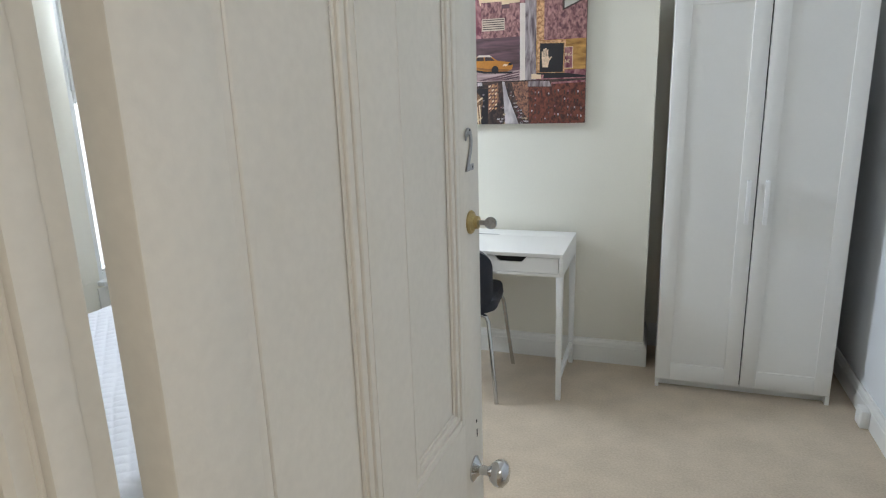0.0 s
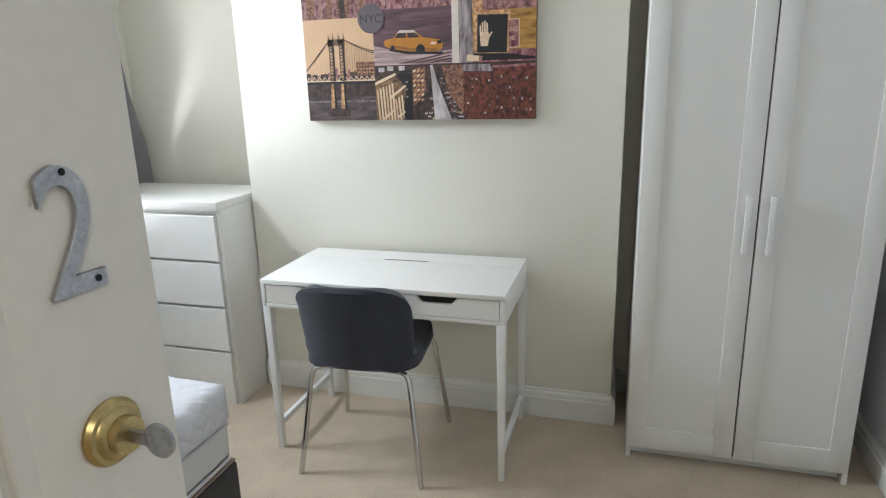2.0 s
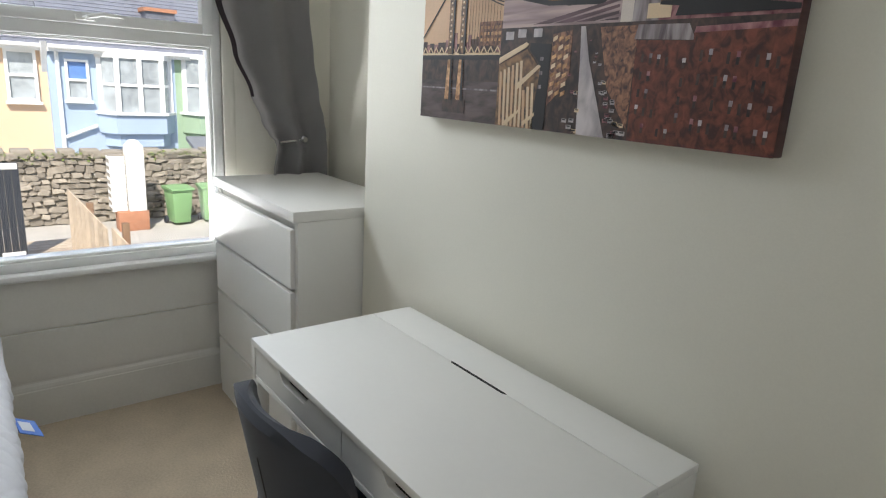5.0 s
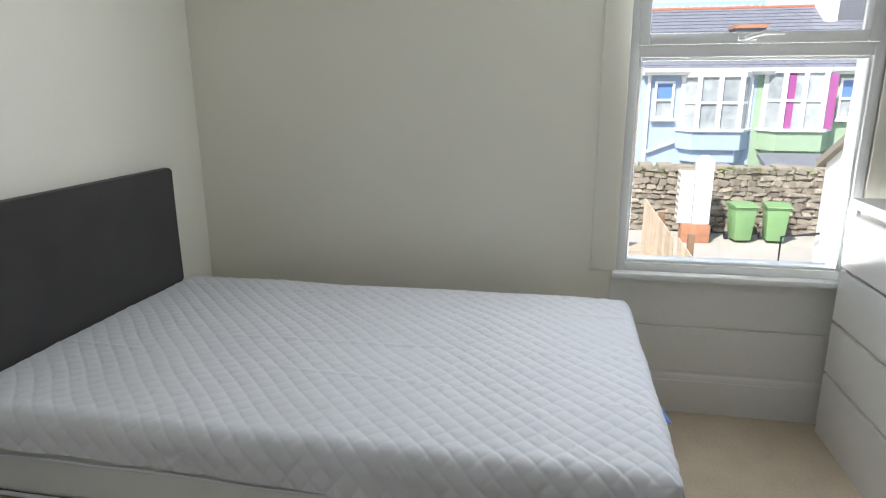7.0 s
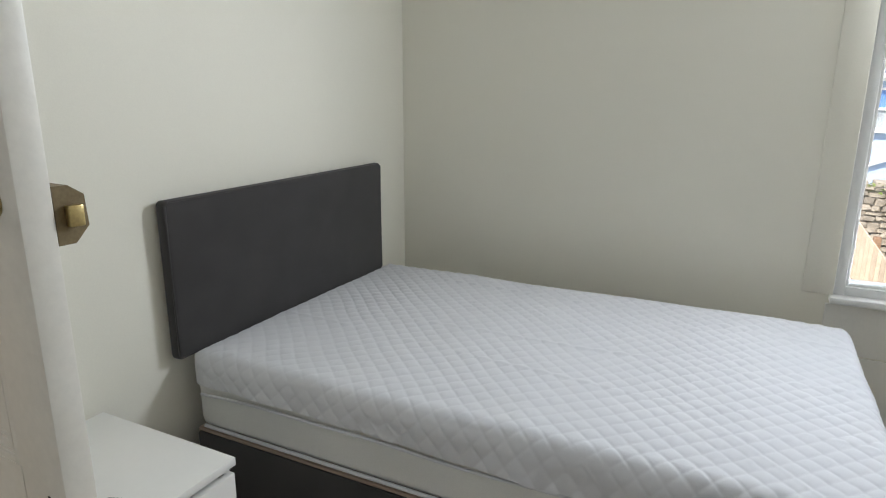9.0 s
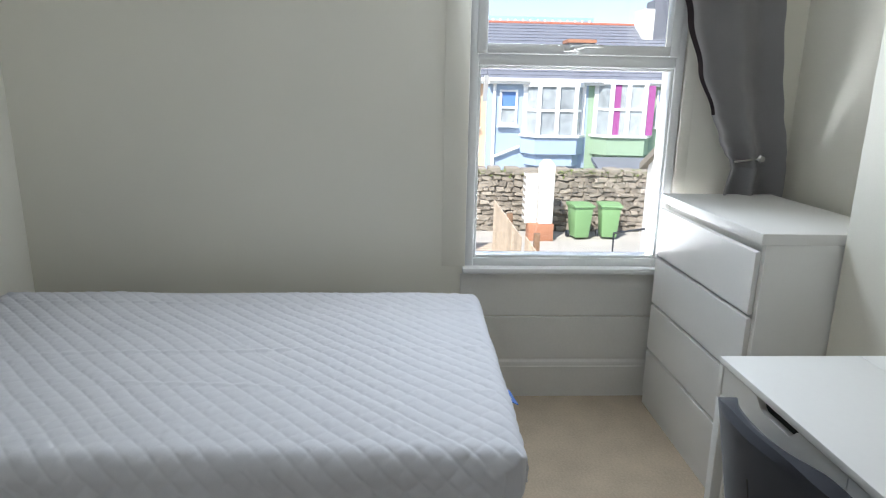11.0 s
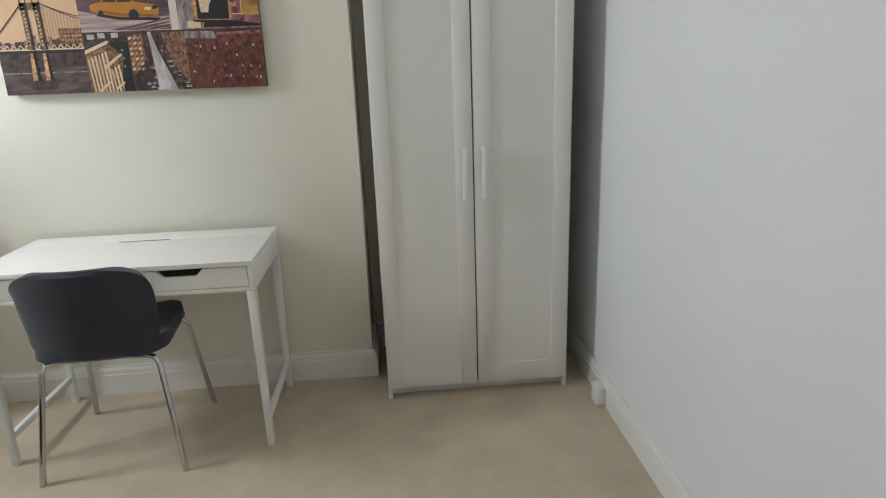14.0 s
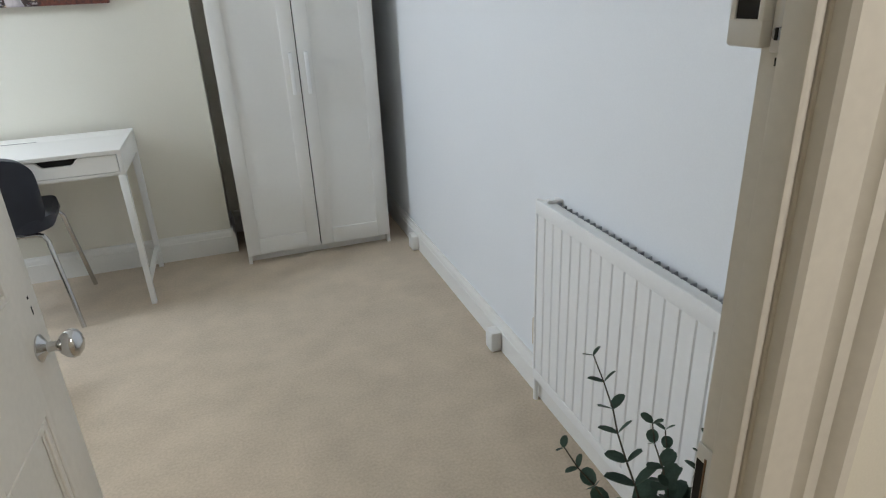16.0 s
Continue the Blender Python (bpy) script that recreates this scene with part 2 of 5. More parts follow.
skirting("baseboard_window", "y", DY + 0.022, AY - 0.022, WX, 1, 0.19)
skirting("baseboard_chimney", "x", CL, CR, CY, -1, 0.135)
skirting("baseboard_chimney_side", "y", CY - 0.02, AY, CR, 1, 0.135)
skirting("baseboard_alcove_right", "x", CR + 0.022, RX - 0.022, AY, -1, 0.135)
skirting("baseboard_alcove_left", "x", WX + 0.022, CL - 0.022, AY, -1, 0.135)
skirting("baseboard_radiator", "y", DY, AY, RX, -1, 0.12)
skirting("baseboard_door_wall", "x", WX + 0.022, JL - 0.09, DY, 1, 0.135)
setting("window_apron", boxes((WX, WX + 0.012, WY0 - 0.02, WY1 + 0.02, 0.19, 0.395), (WX, WX + 0.007, WY0 - 0.02, WY1 + 0.02, 0.399, 0.60), bevel=0.003), M_GLOSS,
        "white painted boarded panel under the window", "panelling")


# ---- window ----
def build_window():
    w = tagged(new("window_1"), "white plastic casement window with a large fixed lower pane", "window", kind="structure")
    x0, x1 = WX - 0.075, WX - 0.012
    def frame_of(y0, y1, z0, z1, t, a, b):
        return boxes((a, b, y0, y0 + t, z0, z1), (a, b, y1 - t, y1, z0, z1), (a, b, y0 + t, y1 - t, z0, z0 + t), (a, b, y0 + t, y1 - t, z1 - t, z1), bevel=0.004)
    part("window_frame", frame_of(WY0, WY1, WZ0, WZ1, 0.038, x0, x1), M_UPVC, w)
    part("transom", boxes((x0, x1, WY0 + 0.038, WY1 - 0.038, 1.505, 1.56), bevel=0.005), M_UPVC, w)
    part("sash", frame_of(WY0 + 0.03, WY1 - 0.03, 1.552, WZ1 - 0.03, 0.042, x0 + 0.02, x1 + 0.014), M_UPVC, w)
    part("glazing_bead", frame_of(WY0 + 0.038, WY1 - 0.038, 0.668, 1.505, 0.012, x0 + 0.01, x1 - 0.012), M_UPVC, w)
    for z0, z1, dy in ((0.676, 1.497, 0.046), (1.592, WZ1 - 0.07, 0.068)):
        p = part("pane", boxes((x0 + 0.03, x0 + 0.036, WY0 + dy, WY1 - dy, z0, z1)), M_GLASS, w, "clear glass", False)
        p.visible_shadow = False
    part("window_sill", boxes((WX - 0.012, WX + 0.045, WY0 - 0.012, WY1 + 0.03, WZ0 - 0.022, WZ0 + 0.004), bevel=0.006), M_UPVC, w)
    h = part("handle", boxes((x1 + 0.012, x1 + 0.03, 3.535, 3.60, 1.564, 1.582), bevel=0.004), M_METALW, w, "white lever handle")
    part("lever", tube([(x1 + 0.03, 3.565, 1.573), (x1 + 0.05, 3.575, 1.577), (x1 + 0.052, 3.62, 1.588), (x1 + 0.046, 3.69, 1.586)], [0.009, 0.009, 0.008, 0.006]), M_METALW, h)
    # painted reveal and outer sill
    part("architrave", boxes((WX - 0.012, WX + 0.006, WY0 - 0.105, WY0, WZ0 + 0.004, WZ1 + 0.05), (WX - 0.012, WX + 0.006, WY1, WY1 + 0.05, WZ0 + 0.004, WZ1 + 0.05), bevel=0.003), M_WALL, w)
    part("outer_sill", boxes((WX - 0.33, WX - 0.076, WY0 - 0.03, WY1 + 0.03, WZ0 - 0.06, WZ0 - 0.01)), M_UPVC, w)


build_window()


# ---- door and its frame ----
def build_door_frame():
    f = tagged(new("door_frame"), "cream painted door frame with chipped moulded architraves", "door frame", kind="structure")
    for s, j in ((-1, JL), (1, JR)):
        part("lining", boxes((min(j, j + s * 0.03), max(j, j + s * 0.03), HY - 0.004, DY + 0.004, 0, 2.1), bevel=0.003), M_DOOR, f)
        part("door_stop", boxes((min(j, j - s * 0.012), max(j, j - s * 0.012), HY - 0.003, HY + 0.03, 0, 2.088), bevel=0.004), M_DOOR, f)
        prof = [(0.004, 0), (0.004, 0.015), (0.009, 0.02), (0.050, 0.021), (0.055, 0.013), (0.060, 0.009), (0.066, 0.013), (0.071, 0.021), (0.086, 0.022), (0.090, 0.029), (0.098, 0.036), (0.112, 0.036), (0.118, 0.028), (0.118, 0)]
        part("architrave", prism([(j + s * u, HY - 0.004 - d) for u, d in prof], "z", 0, 2.17), M_DOOR, f)
        part("room_architrave", prism([(j + s * (u + 0.006), DY + 0.001 + d * 0.6) for u, d in prof], "z", 0, 2.17), M_DOOR, f)
    part("head_lining", boxes((JL, JR, HY - 0.004, DY + 0.004, 2.07, 2.1), bevel=0.003), M_DOOR, f)
    part("head_architrave", boxes((JL - 0.115, JR + 0.115, HY - 0.03, HY - 0.004, 2.104, 2.19), bevel=0.008), M_DOOR, f)


build_door_frame()


def build_lock_keep():
    k = base("lock_keep", "white painted rim lock keep screwed to the door frame", "lock", at=(JR, DY, 1.268))
    part("keep_body", boxes((-0.016, 0.0, -0.010, 0.030, 0.0, 0.024), (-0.016, 0.0, -0.010, 0.030, 0.066, 0.09), (-0.016, 0.0, -0.010, -0.003, 0.02, 0.07), (-0.016, 0.0, 0.022, 0.030, 0.02, 0.07), bevel=0.003), M_METALW, k)
    # near-black block put in for the shade of the recess
    part("bolt_hole", boxes((-0.0145, -0.002, -0.0028, 0.0218, 0.0235, 0.0665)), M_DARK, k, "bolt recess, its shade a dark block", False)
    part("flange", boxes((-0.005, 0.0, -0.032, -0.010, -0.004, 0.094), bevel=0.002), M_METALW, k)
    for z in (0.012, 0.078):
        part("screw", lathe([(0.0055, -0.0075), (0.0055, -0.0045), (0.003, -0.004)], (0, -0.019, z), "x", 14), M_STEEL, k, "steel screw")
        part("screw_slot", boxes((-0.0082, -0.0074, -0.0205, -0.0175, z - 0.005, z + 0.005)), M_DARK, k, "dark screw slot", False)
    part("old_screw_hole", boxes((-0.0012, -0.0002, -0.020, -0.015, -0.015, -0.008)), M_DARK, k, "empty dark screw hole", False)
    s = base("latch_plate", "chipped white latch plate with splintered wood", "latch plate", at=(JR, DY, 0.772))
    part("plate", boxes((-0.003, 0.0, -0.020, 0.004, -0.062, 0.058), bevel=0.001), M_METALW, s)
    # near-black patch painted over the plate as the shaded hole
    part("latch_hole", boxes((-0.0038, -0.003, -0.011, 0.002, -0.046, 0.036)), M_DARK, s, "latch hole, its shade a dark patch", False)
    part("splinter", boxes((-0.0046, -0.0032, -0.013, -0.010, -0.046, 0.044), bevel=0.0005), M_WOODRAW, s, "splintered wood edge")


build_lock_keep()


def build_door():
    d = tagged(new("door_1"), "cream painted four-panel door standing open", "door", kind="structure")
    L, H, T = 0.782, 2.03, 0.042
    x0, x1 = -T, 0.0
    st, mun = 0.105, 0.10
    panels = []
    zc0, zc1 = 0.64, 0.86
    z0, z1 = 0.22, H - 0.11
    ya, yb = st, L - st
    ym = L / 2
    for (py0, py1) in ((ya, ym - mun / 2), (ym + mun / 2, yb)):
        for (pz0, pz1) in ((z0, zc0), (zc1, z1)):
            panels.append((py0, py1, pz0, pz1))
    part("stile", boxes((x0, x1, 0, st, 0, H), bevel=0.003), M_DOOR, d)
    part("stile", boxes((x0, x1, L - st, L, 0, H), bevel=0.003), M_DOOR, d)
    part("muntin", boxes((x0, x1, ym - mun / 2, ym + mun / 2, z0, zc0), (x0, x1, ym - mun / 2, ym + mun / 2, zc1, z1)), M_DOOR, d)
    part("rail", boxes((x0, x1, st, L - st, 0, z0)), M_DOOR, d)
    part("rail", boxes((x0, x1, st, L - st, zc0, zc1)), M_DOOR, d)
    part("rail", boxes((x0, x1, st, L - st, z1, H)), M_DOOR, d)
    for py0, py1, pz0, pz1 in panels:
        part("panel", boxes((-0.030, -0.012, py0, py1, pz0, pz1)), M_DOOR, d)
        # moulding as two stepped frames on both faces
        bm = bmesh.new()
        for face in (0, 1):
            for w0, w1, dep in ((0.0, 0.012, -0.001), (0.012, 0.020, -0.006), (0.020, 0.030, -0.003), (0.030, 0.036, -0.0085)):
                for (a0, a1, b0, b1) in ((py0 + w0 - 0.003, py0 + w1 + 0.001, pz0 + w0 - 0.003, pz1 - w0 + 0.003), (py1 - w1 - 0.001, py1 - w0 + 0.003, pz0 + w0 - 0.003, pz1 - w0 + 0.003), (py0 + w1, py1 - w1, pz0 + w0 - 0.003, pz0 + w1 + 0.001), (py0 + w1, py1 - w1, pz1 - w1 - 0.001, pz1 - w0 + 0.003)):
                    if face:
                        box(bm, -0.012, dep, a0, a1, b0, b1, 0.002, 1)
                    else:
                        box(bm, -T - dep, -0.030, a0, a1, b0, b1, 0.002, 1)
        part("moulding", bm, M_DOOR, d)
    # night latch cylinder with key
    lock = part("lock_cylinder", lathe([(0.0001, 0.0), (0.0215, 0.0), (0.0222, 0.003), (0.0198, 0.006), (0.017, 0.0065), (0.015, 0.009), (0.012, 0.010), (0.012, 0.012), (0.0115, 0.017), (0.0001, 0.0175)], (0, L - 0.055, 1.244), "x"), M_BRASS, d, "worn brass lock cylinder")
    key = part("key", boxes((0.017, 0.030, L - 0.057, L - 0.053, 1.240, 1.248)), M_STEEL, lock, "steel key in the lock")
    bow = lathe([(0.003, -0.0012), (0.0115, -0.0012), (0.0115, 0.0012), (0.003, 0.0012)], (0.0395, L - 0.055, 1.244), "y", 24)
    part("key_bow", bow, M_STEEL, lock, "round key bow")
    # mortice escutcheon scars
    part("keyhole", boxes((0.0, 0.0008, L - 0.040, L - 0.037, 0.795, 0.812), (0.0, 0.0008, L - 0.043, L - 0.038, 0.828, 0.834)), M_DARK, d, "small worn screw scars", False)
    knob = part("door_knob", lathe([(0.0001, 0.0), (0.026, 0.0), (0.026, 0.003), (0.018, 0.008), (0.010, 0.014), (0.009, 0.028), (0.011, 0.033), (0.018, 0.037), (0.0255, 0.046), (0.028, 0.055), (0.0255, 0.064), (0.017, 0.071), (0.0001, 0.074)], (0, L - 0.06, 0.735), "x"), M_CHROME, d, "polished chrome door knob")
    part("inner_knob", lathe([(0.0001, 0.0), (0.026, 0.0), (0.018, -0.008), (0.009, -0.014), (0.009, -0.028), (0.018, -0.037), (0.028, -0.055), (0.017, -0.071), (0.0001, -0.074)], (-T, L - 0.06, 0.735), "x"), M_CHROME, d, "polished chrome door knob")
    # night latch case on the room face, bolt on the edge
    case = part("latch_case", prism([(-T, 1.185), (-T, 1.261), (-T - 0.020, 1.261), (-T - 0.040, 1.247), (-T - 0.042, 1.206), (-T - 0.022, 1.185)], "y", L - 0.09, L - 0.001), M_BRONZE, d, "dull bronze night latch case")
    part("latch_bolt", boxes((-T - 0.032, -T - 0.012, L - 0.001, L + 0.010, 1.208, 1.236), bevel=0.002), M_BRASS, case, "worn brass latch bolt")
    # metal numeral
    cu = bpy.data.curves.new("numeral", "FONT")
    cu.body, cu.size, cu.extrude, cu.bevel_depth, cu.align_x = "2", 0.108, 0.0012, 0.0005, "CENTER"
    tmp = bpy.data.objects.new("numeral", cu)
    scene.collection.objects.link(tmp)
    dg = bpy.context.evaluated_depsgraph_get()
    me = bpy.data.meshes.new_from_object(tmp.evaluated_get(dg))
    bpy.data.objects.remove(tmp)
    me.transform(Matrix(((0, 0, 1, 0.003), (0.78, 0, 0, L - 0.060), (0, 1, 0, 1.340), (0, 0, 0, 1))))
    me.materials.clear()
    me.materials.append(M_STEEL)
    num = new("number_two", me)
    num.parent = d
    num["label"] = "scuffed metal numeral 2"
    for z in (1.345, 1.411):
        part("screw", lathe([(0.0022, 0.004), (0.0022, 0.0052), (0.001, 0.0055)], (0, L - 0.060 + (0.012 if z < 1.38 else 0.0), z), "x", 12), M_DARK, num)
    for z in (0.25, 1.75):
        part("hinge", lathe([(0.006, 0), (0.006, 0.09)], (-T - 0.004, -0.004, z), "z", 12), M_BRASS, d, "painted butt hinge")
    d.matrix_world = pose(0.60, 1.252, 0.008, 0, 0, -2.8)


build_door()


# ---- bed ----
BX0, BX1, BY0, BY1 = -1.385, -0.205, 1.30, 3.175


def quilt_height(u, v):
    """Diamond quilting: puffed squares with stitched valleys."""
    s = 0.043
    a, b = (u + v) / s / 1.414, (u - v) / s / 1.414
    return 0.0085 * (abs(math.sin(math.pi * a)) * abs(math.sin(math.pi * b))) ** 0.30


def build_mattress():
    m = base("mattress", "white mattress under a quilted cotton protector", "mattress", at=(0, 0, 0))
    part("mattress_core", box(bmesh.new(), BX0, BX1, BY0, BY1, 0.335, 0.575, 0.035, 4), M_TICK, m, "pale grey woven mattress side")
    for z in (0.345, 0.54):
        r = 0.006
        loop = [(BX1 + 0.001, BY0 + 0.03, z), (BX1 + 0.001, BY1 - 0.03, z), (BX1 - 0.03, BY1 + 0.001, z), (BX0 + 0.03, BY1 + 0.001, z)]
        part("piping", tube(loop, r, 8), M_COTTON, m)
    # protector: one sheet over the top, rounded over the edges and hanging down the sides
    bm = bmesh.new()
    nx, ny = 340, 520
    drop = 0.105
    half_x, half_y = (BX1 - BX0) / 2 + 0.012, (BY1 - BY0) / 2 + 0.012
    cx, cy = (BX0 + BX1) / 2, (BY0 + BY1) / 2
    rad = 0.05
    rows = []
    def wrap(s, half):
        """Runs over the top, round the edge and down: returns place along, drop below top."""
        a = abs(s)
        flat = half - rad
        arc = rad * math.pi / 2
        if a <= flat:
            p, dz = a, 0.0
        elif a <= flat + arc:
            th = (a - flat) / rad
            p, dz = flat + rad * math.sin(th), rad * (1 - math.cos(th))
        else:
            p, dz = half, rad + (a - flat - arc)
        return math.copysign(p, s), dz
    lx = half_x - rad + rad * math.pi / 2 + drop - rad
    ly = half_y - rad + rad * math.pi / 2 + drop - rad
    for j in range(ny + 1):
        row = []
        for i in range(nx + 1):
            sx, sy = lx * (2 * i / nx - 1), ly * (2 * j / ny - 1)
            px, dx = wrap(sx, half_x)
            py, dy = wrap(sy, half_y)
            n = noise.noise(Vector((sx * 3, sy * 3, 1.7)))
            n2 = noise.noise(Vector((sx * 11, sy * 11, 4.2)))
            wob = 0.010 * noise.noise(Vector((sx * 4, sy * 4, 6.1))), 0.010 * noise.noise(Vector((sx * 4, sy * 4, 2.6)))
            q = quilt_height(sx + wob[0], sy + wob[1]) * (0.75 + 0.5 * noise.noise(Vector((sx * 2.5, sy * 2.5, 5.5))))
            # long slack creases across the bed and short puckers near the foot
            for c0, slope, amp in ((-0.42, 0.05, 0.004), (0.02, -0.04, 0.005), (0.24, 0.07, 0.0035), (-0.15, 0.9, 0.003)):
                dist = sx - c0 - slope * sy - 0.02 * noise.noise(Vector((sy * 3, c0 * 9, 0.5)))
                q += amp * math.exp(-(dist / 0.009) ** 2) * max(0.0, 0.5 + noise.noise(Vector((sy * 2.2, c0 * 7, 3.3))))
            q += 0.0022 * max(0.0, noise.noise(Vector((sx * 9 + sy * 30, sy * 8 - sx * 22, 7.7))) - 0.15) * (1 + min(1, max(0, sy + 0.2)))
            z = 0.595 - max(dx, dy) - 0.12 * min(dx, dy) + 0.006 * n + 0.0016 * n2
            side = min(1.0, max(dx, dy) / rad)
            z += q * (1 - side)
            sag = 0.018 * min(1, max(dx, dy) / drop) * noise.noise(Vector((sx * 5, sy * 5, 9.0)))
            if dx > 0:
                px += math.copysign(q * side + sag, sx)
            if dy > 0:
                py += math.copysign(q * side + sag, sy)
            # the loose corner at the foot sags and pulls outwards
            if sy > 0 and sx > 0:
                c = max(0.0, (sx / lx - 0.72) / 0.28) * max(0.0, (sy / ly - 0.8) / 0.2)
                z -= 0.014 * c
                px += 0.008 * c
                py += 0.012 * c
            # corners are rounded in plan
            ex, ey = abs(px) - (half_x - 0.06), abs(py) - (half_y - 0.06)
            if ex > 0 and ey > 0:
                reach = math.hypot(ex, ey)
                limit = 0.06 * min(1.0, reach / 0.06) if reach < 0.06 else 0.06 + 0.1 * (reach - 0.06)
                px = math.copysign(half_x - 0.06 + ex / reach * limit, px)
                py = math.copysign(half_y - 0.06 + ey / reach * limit, py)
            # edge of the hem waves
            if dx >= rad and sx > 0:
                z -= (dx - rad) / drop * 0.03 * noise.noise(Vector((2.2, sy * 2.4, 0.3)))
            row.append(bm.verts.new((cx + px, cy + py, z)))
        rows.append(row)
    for a, b in zip(rows, rows[1:]):
        for i in range(nx):
            bm.faces.new((a[i], a[i + 1], b[i + 1], b[i]))
    bmesh.ops.recalc_face_normals(bm, faces=bm.faces)
    p = part("mattress_protector", bm, M_COTTON, m, "white diamond-quilted protector with a slack hem")
    p.data.shade_smooth()
    hem = [(BX1 + 0.014, y, 0.47 - 0.02 * noise.noise(Vector((2.2, y * 2.4, 0.3)))) for y in [BY0 + 0.04 + k * 0.06 for k in range(31)]]
    part("hem", tube(hem, 0.0045, 8), M_COTTON, m)
    tag = bmesh.new()
    box(tag, -0.05, 0.05, -0.001, 0.001, -0.03, 0.03)
    t = part("label_tag", tag, M_BLUETAG, m, "blue and white sewn-in label")
    t.matrix_basis = pose(BX1 - 0.58, BY1 + 0.045, 0.445, 60, 0, 8)
    tag = bmesh.new()
    box(tag, -0.03, 0.03, -0.0016, 0.0016, -0.012, 0.02)
    t = part("label_patch", tag, M_COTTON, m)
    t.matrix_basis = pose(BX1 - 0.58, BY1 + 0.045, 0.445, 60, 0, 8)


def build_bed_base():
    b = base("divan_bed", "charcoal fabric divan base with padded headboard", "bed")
    part("divan_base", boxes((BX0 + 0.01, BX1 + 0.012, BY0 + 0.0, BY1 - 0.005, 0.05, 0.325), bevel=0.012), M_CHAR, b)
    part("top_border", boxes((BX0 + 0.014, BX1 + 0.008, BY0 + 0.004, BY1 - 0.009, 0.3255, 0.335), bevel=0.003), M_TAN, b, "tan fabric top of the base")
    for x in (BX0 + 0.1, BX1 - 0.1):
        for y in (BY0 + 0.12, BY1 - 0.12):
            part("foot", lathe([(0.02, 0.0), (0.024, 0.012), (0.024, 0.03), (0.016, 0.05)], (x, y, 0.0), "z", 16), M_DARK, b)
    bm = box(bmesh.new(), -1.345, -0.162, DY + 0.012, DY + 0.058, 0.575, 1.075, 0.016, 4)
    part("headboard", bm, M_CHAR, b, "charcoal upholstered headboard")
    part("headboard_seam", tube([(-1.34, DY + 0.052, 0.59), (-1.34, DY + 0.052, 1.062), (-1.325, DY + 0.052, 1.07), (-0.182, DY + 0.052, 1.07), (-0.167, DY + 0.052, 1.06), (-0.167, DY + 0.052, 0.59)], 0.004, 8), M_CHAR, b)
    for x in (-1.05, -0.43):
        part("headboard_strut", boxes((x - 0.03, x + 0.03, DY + 0.022, DY + 0.05, 0.06, 0.60)), M_WOODRAW, b)


build_bed_base()
build_mattress()


def build_bedside():
    b = base("bedside_table", "white laminate bedside table with one drawer", "bedside table", at=(0.085, DY + 0.03, 0))
    w, d, h = 0.40, 0.49, 0.52
    part("top", boxes((0, w, 0, d, h - 0.022, h), bevel=0.002), M_LAMINATE, b)
    part("side", boxes((0.004, 0.022, 0, d - 0.02, 0, h - 0.0225)), M_LAMINATE, b)
    part("side", boxes((w - 0.022, w - 0.004, 0, d - 0.02, 0, h - 0.0225)), M_LAMINATE, b)
    part("back", boxes((0.022, w - 0.022, 0.0, 0.012, 0.04, h - 0.0225)), M_LAMINATE, b)
    part("drawer_front", boxes((0.006, w - 0.006, d - 0.019, d - 0.001, h - 0.21, h - 0.04), bevel=0.002), M_LAMINATE, b)
    part("shelf", boxes((0.0225, w - 0.0225, 0.0125, d - 0.02, 0.06, 0.078)), M_LAMINATE, b)
    part("drawer_box", boxes((0.03, w - 0.03, 0.02, d - 0.02, h - 0.20, h - 0.05)), M_LAMINATE, b)


build_bedside()


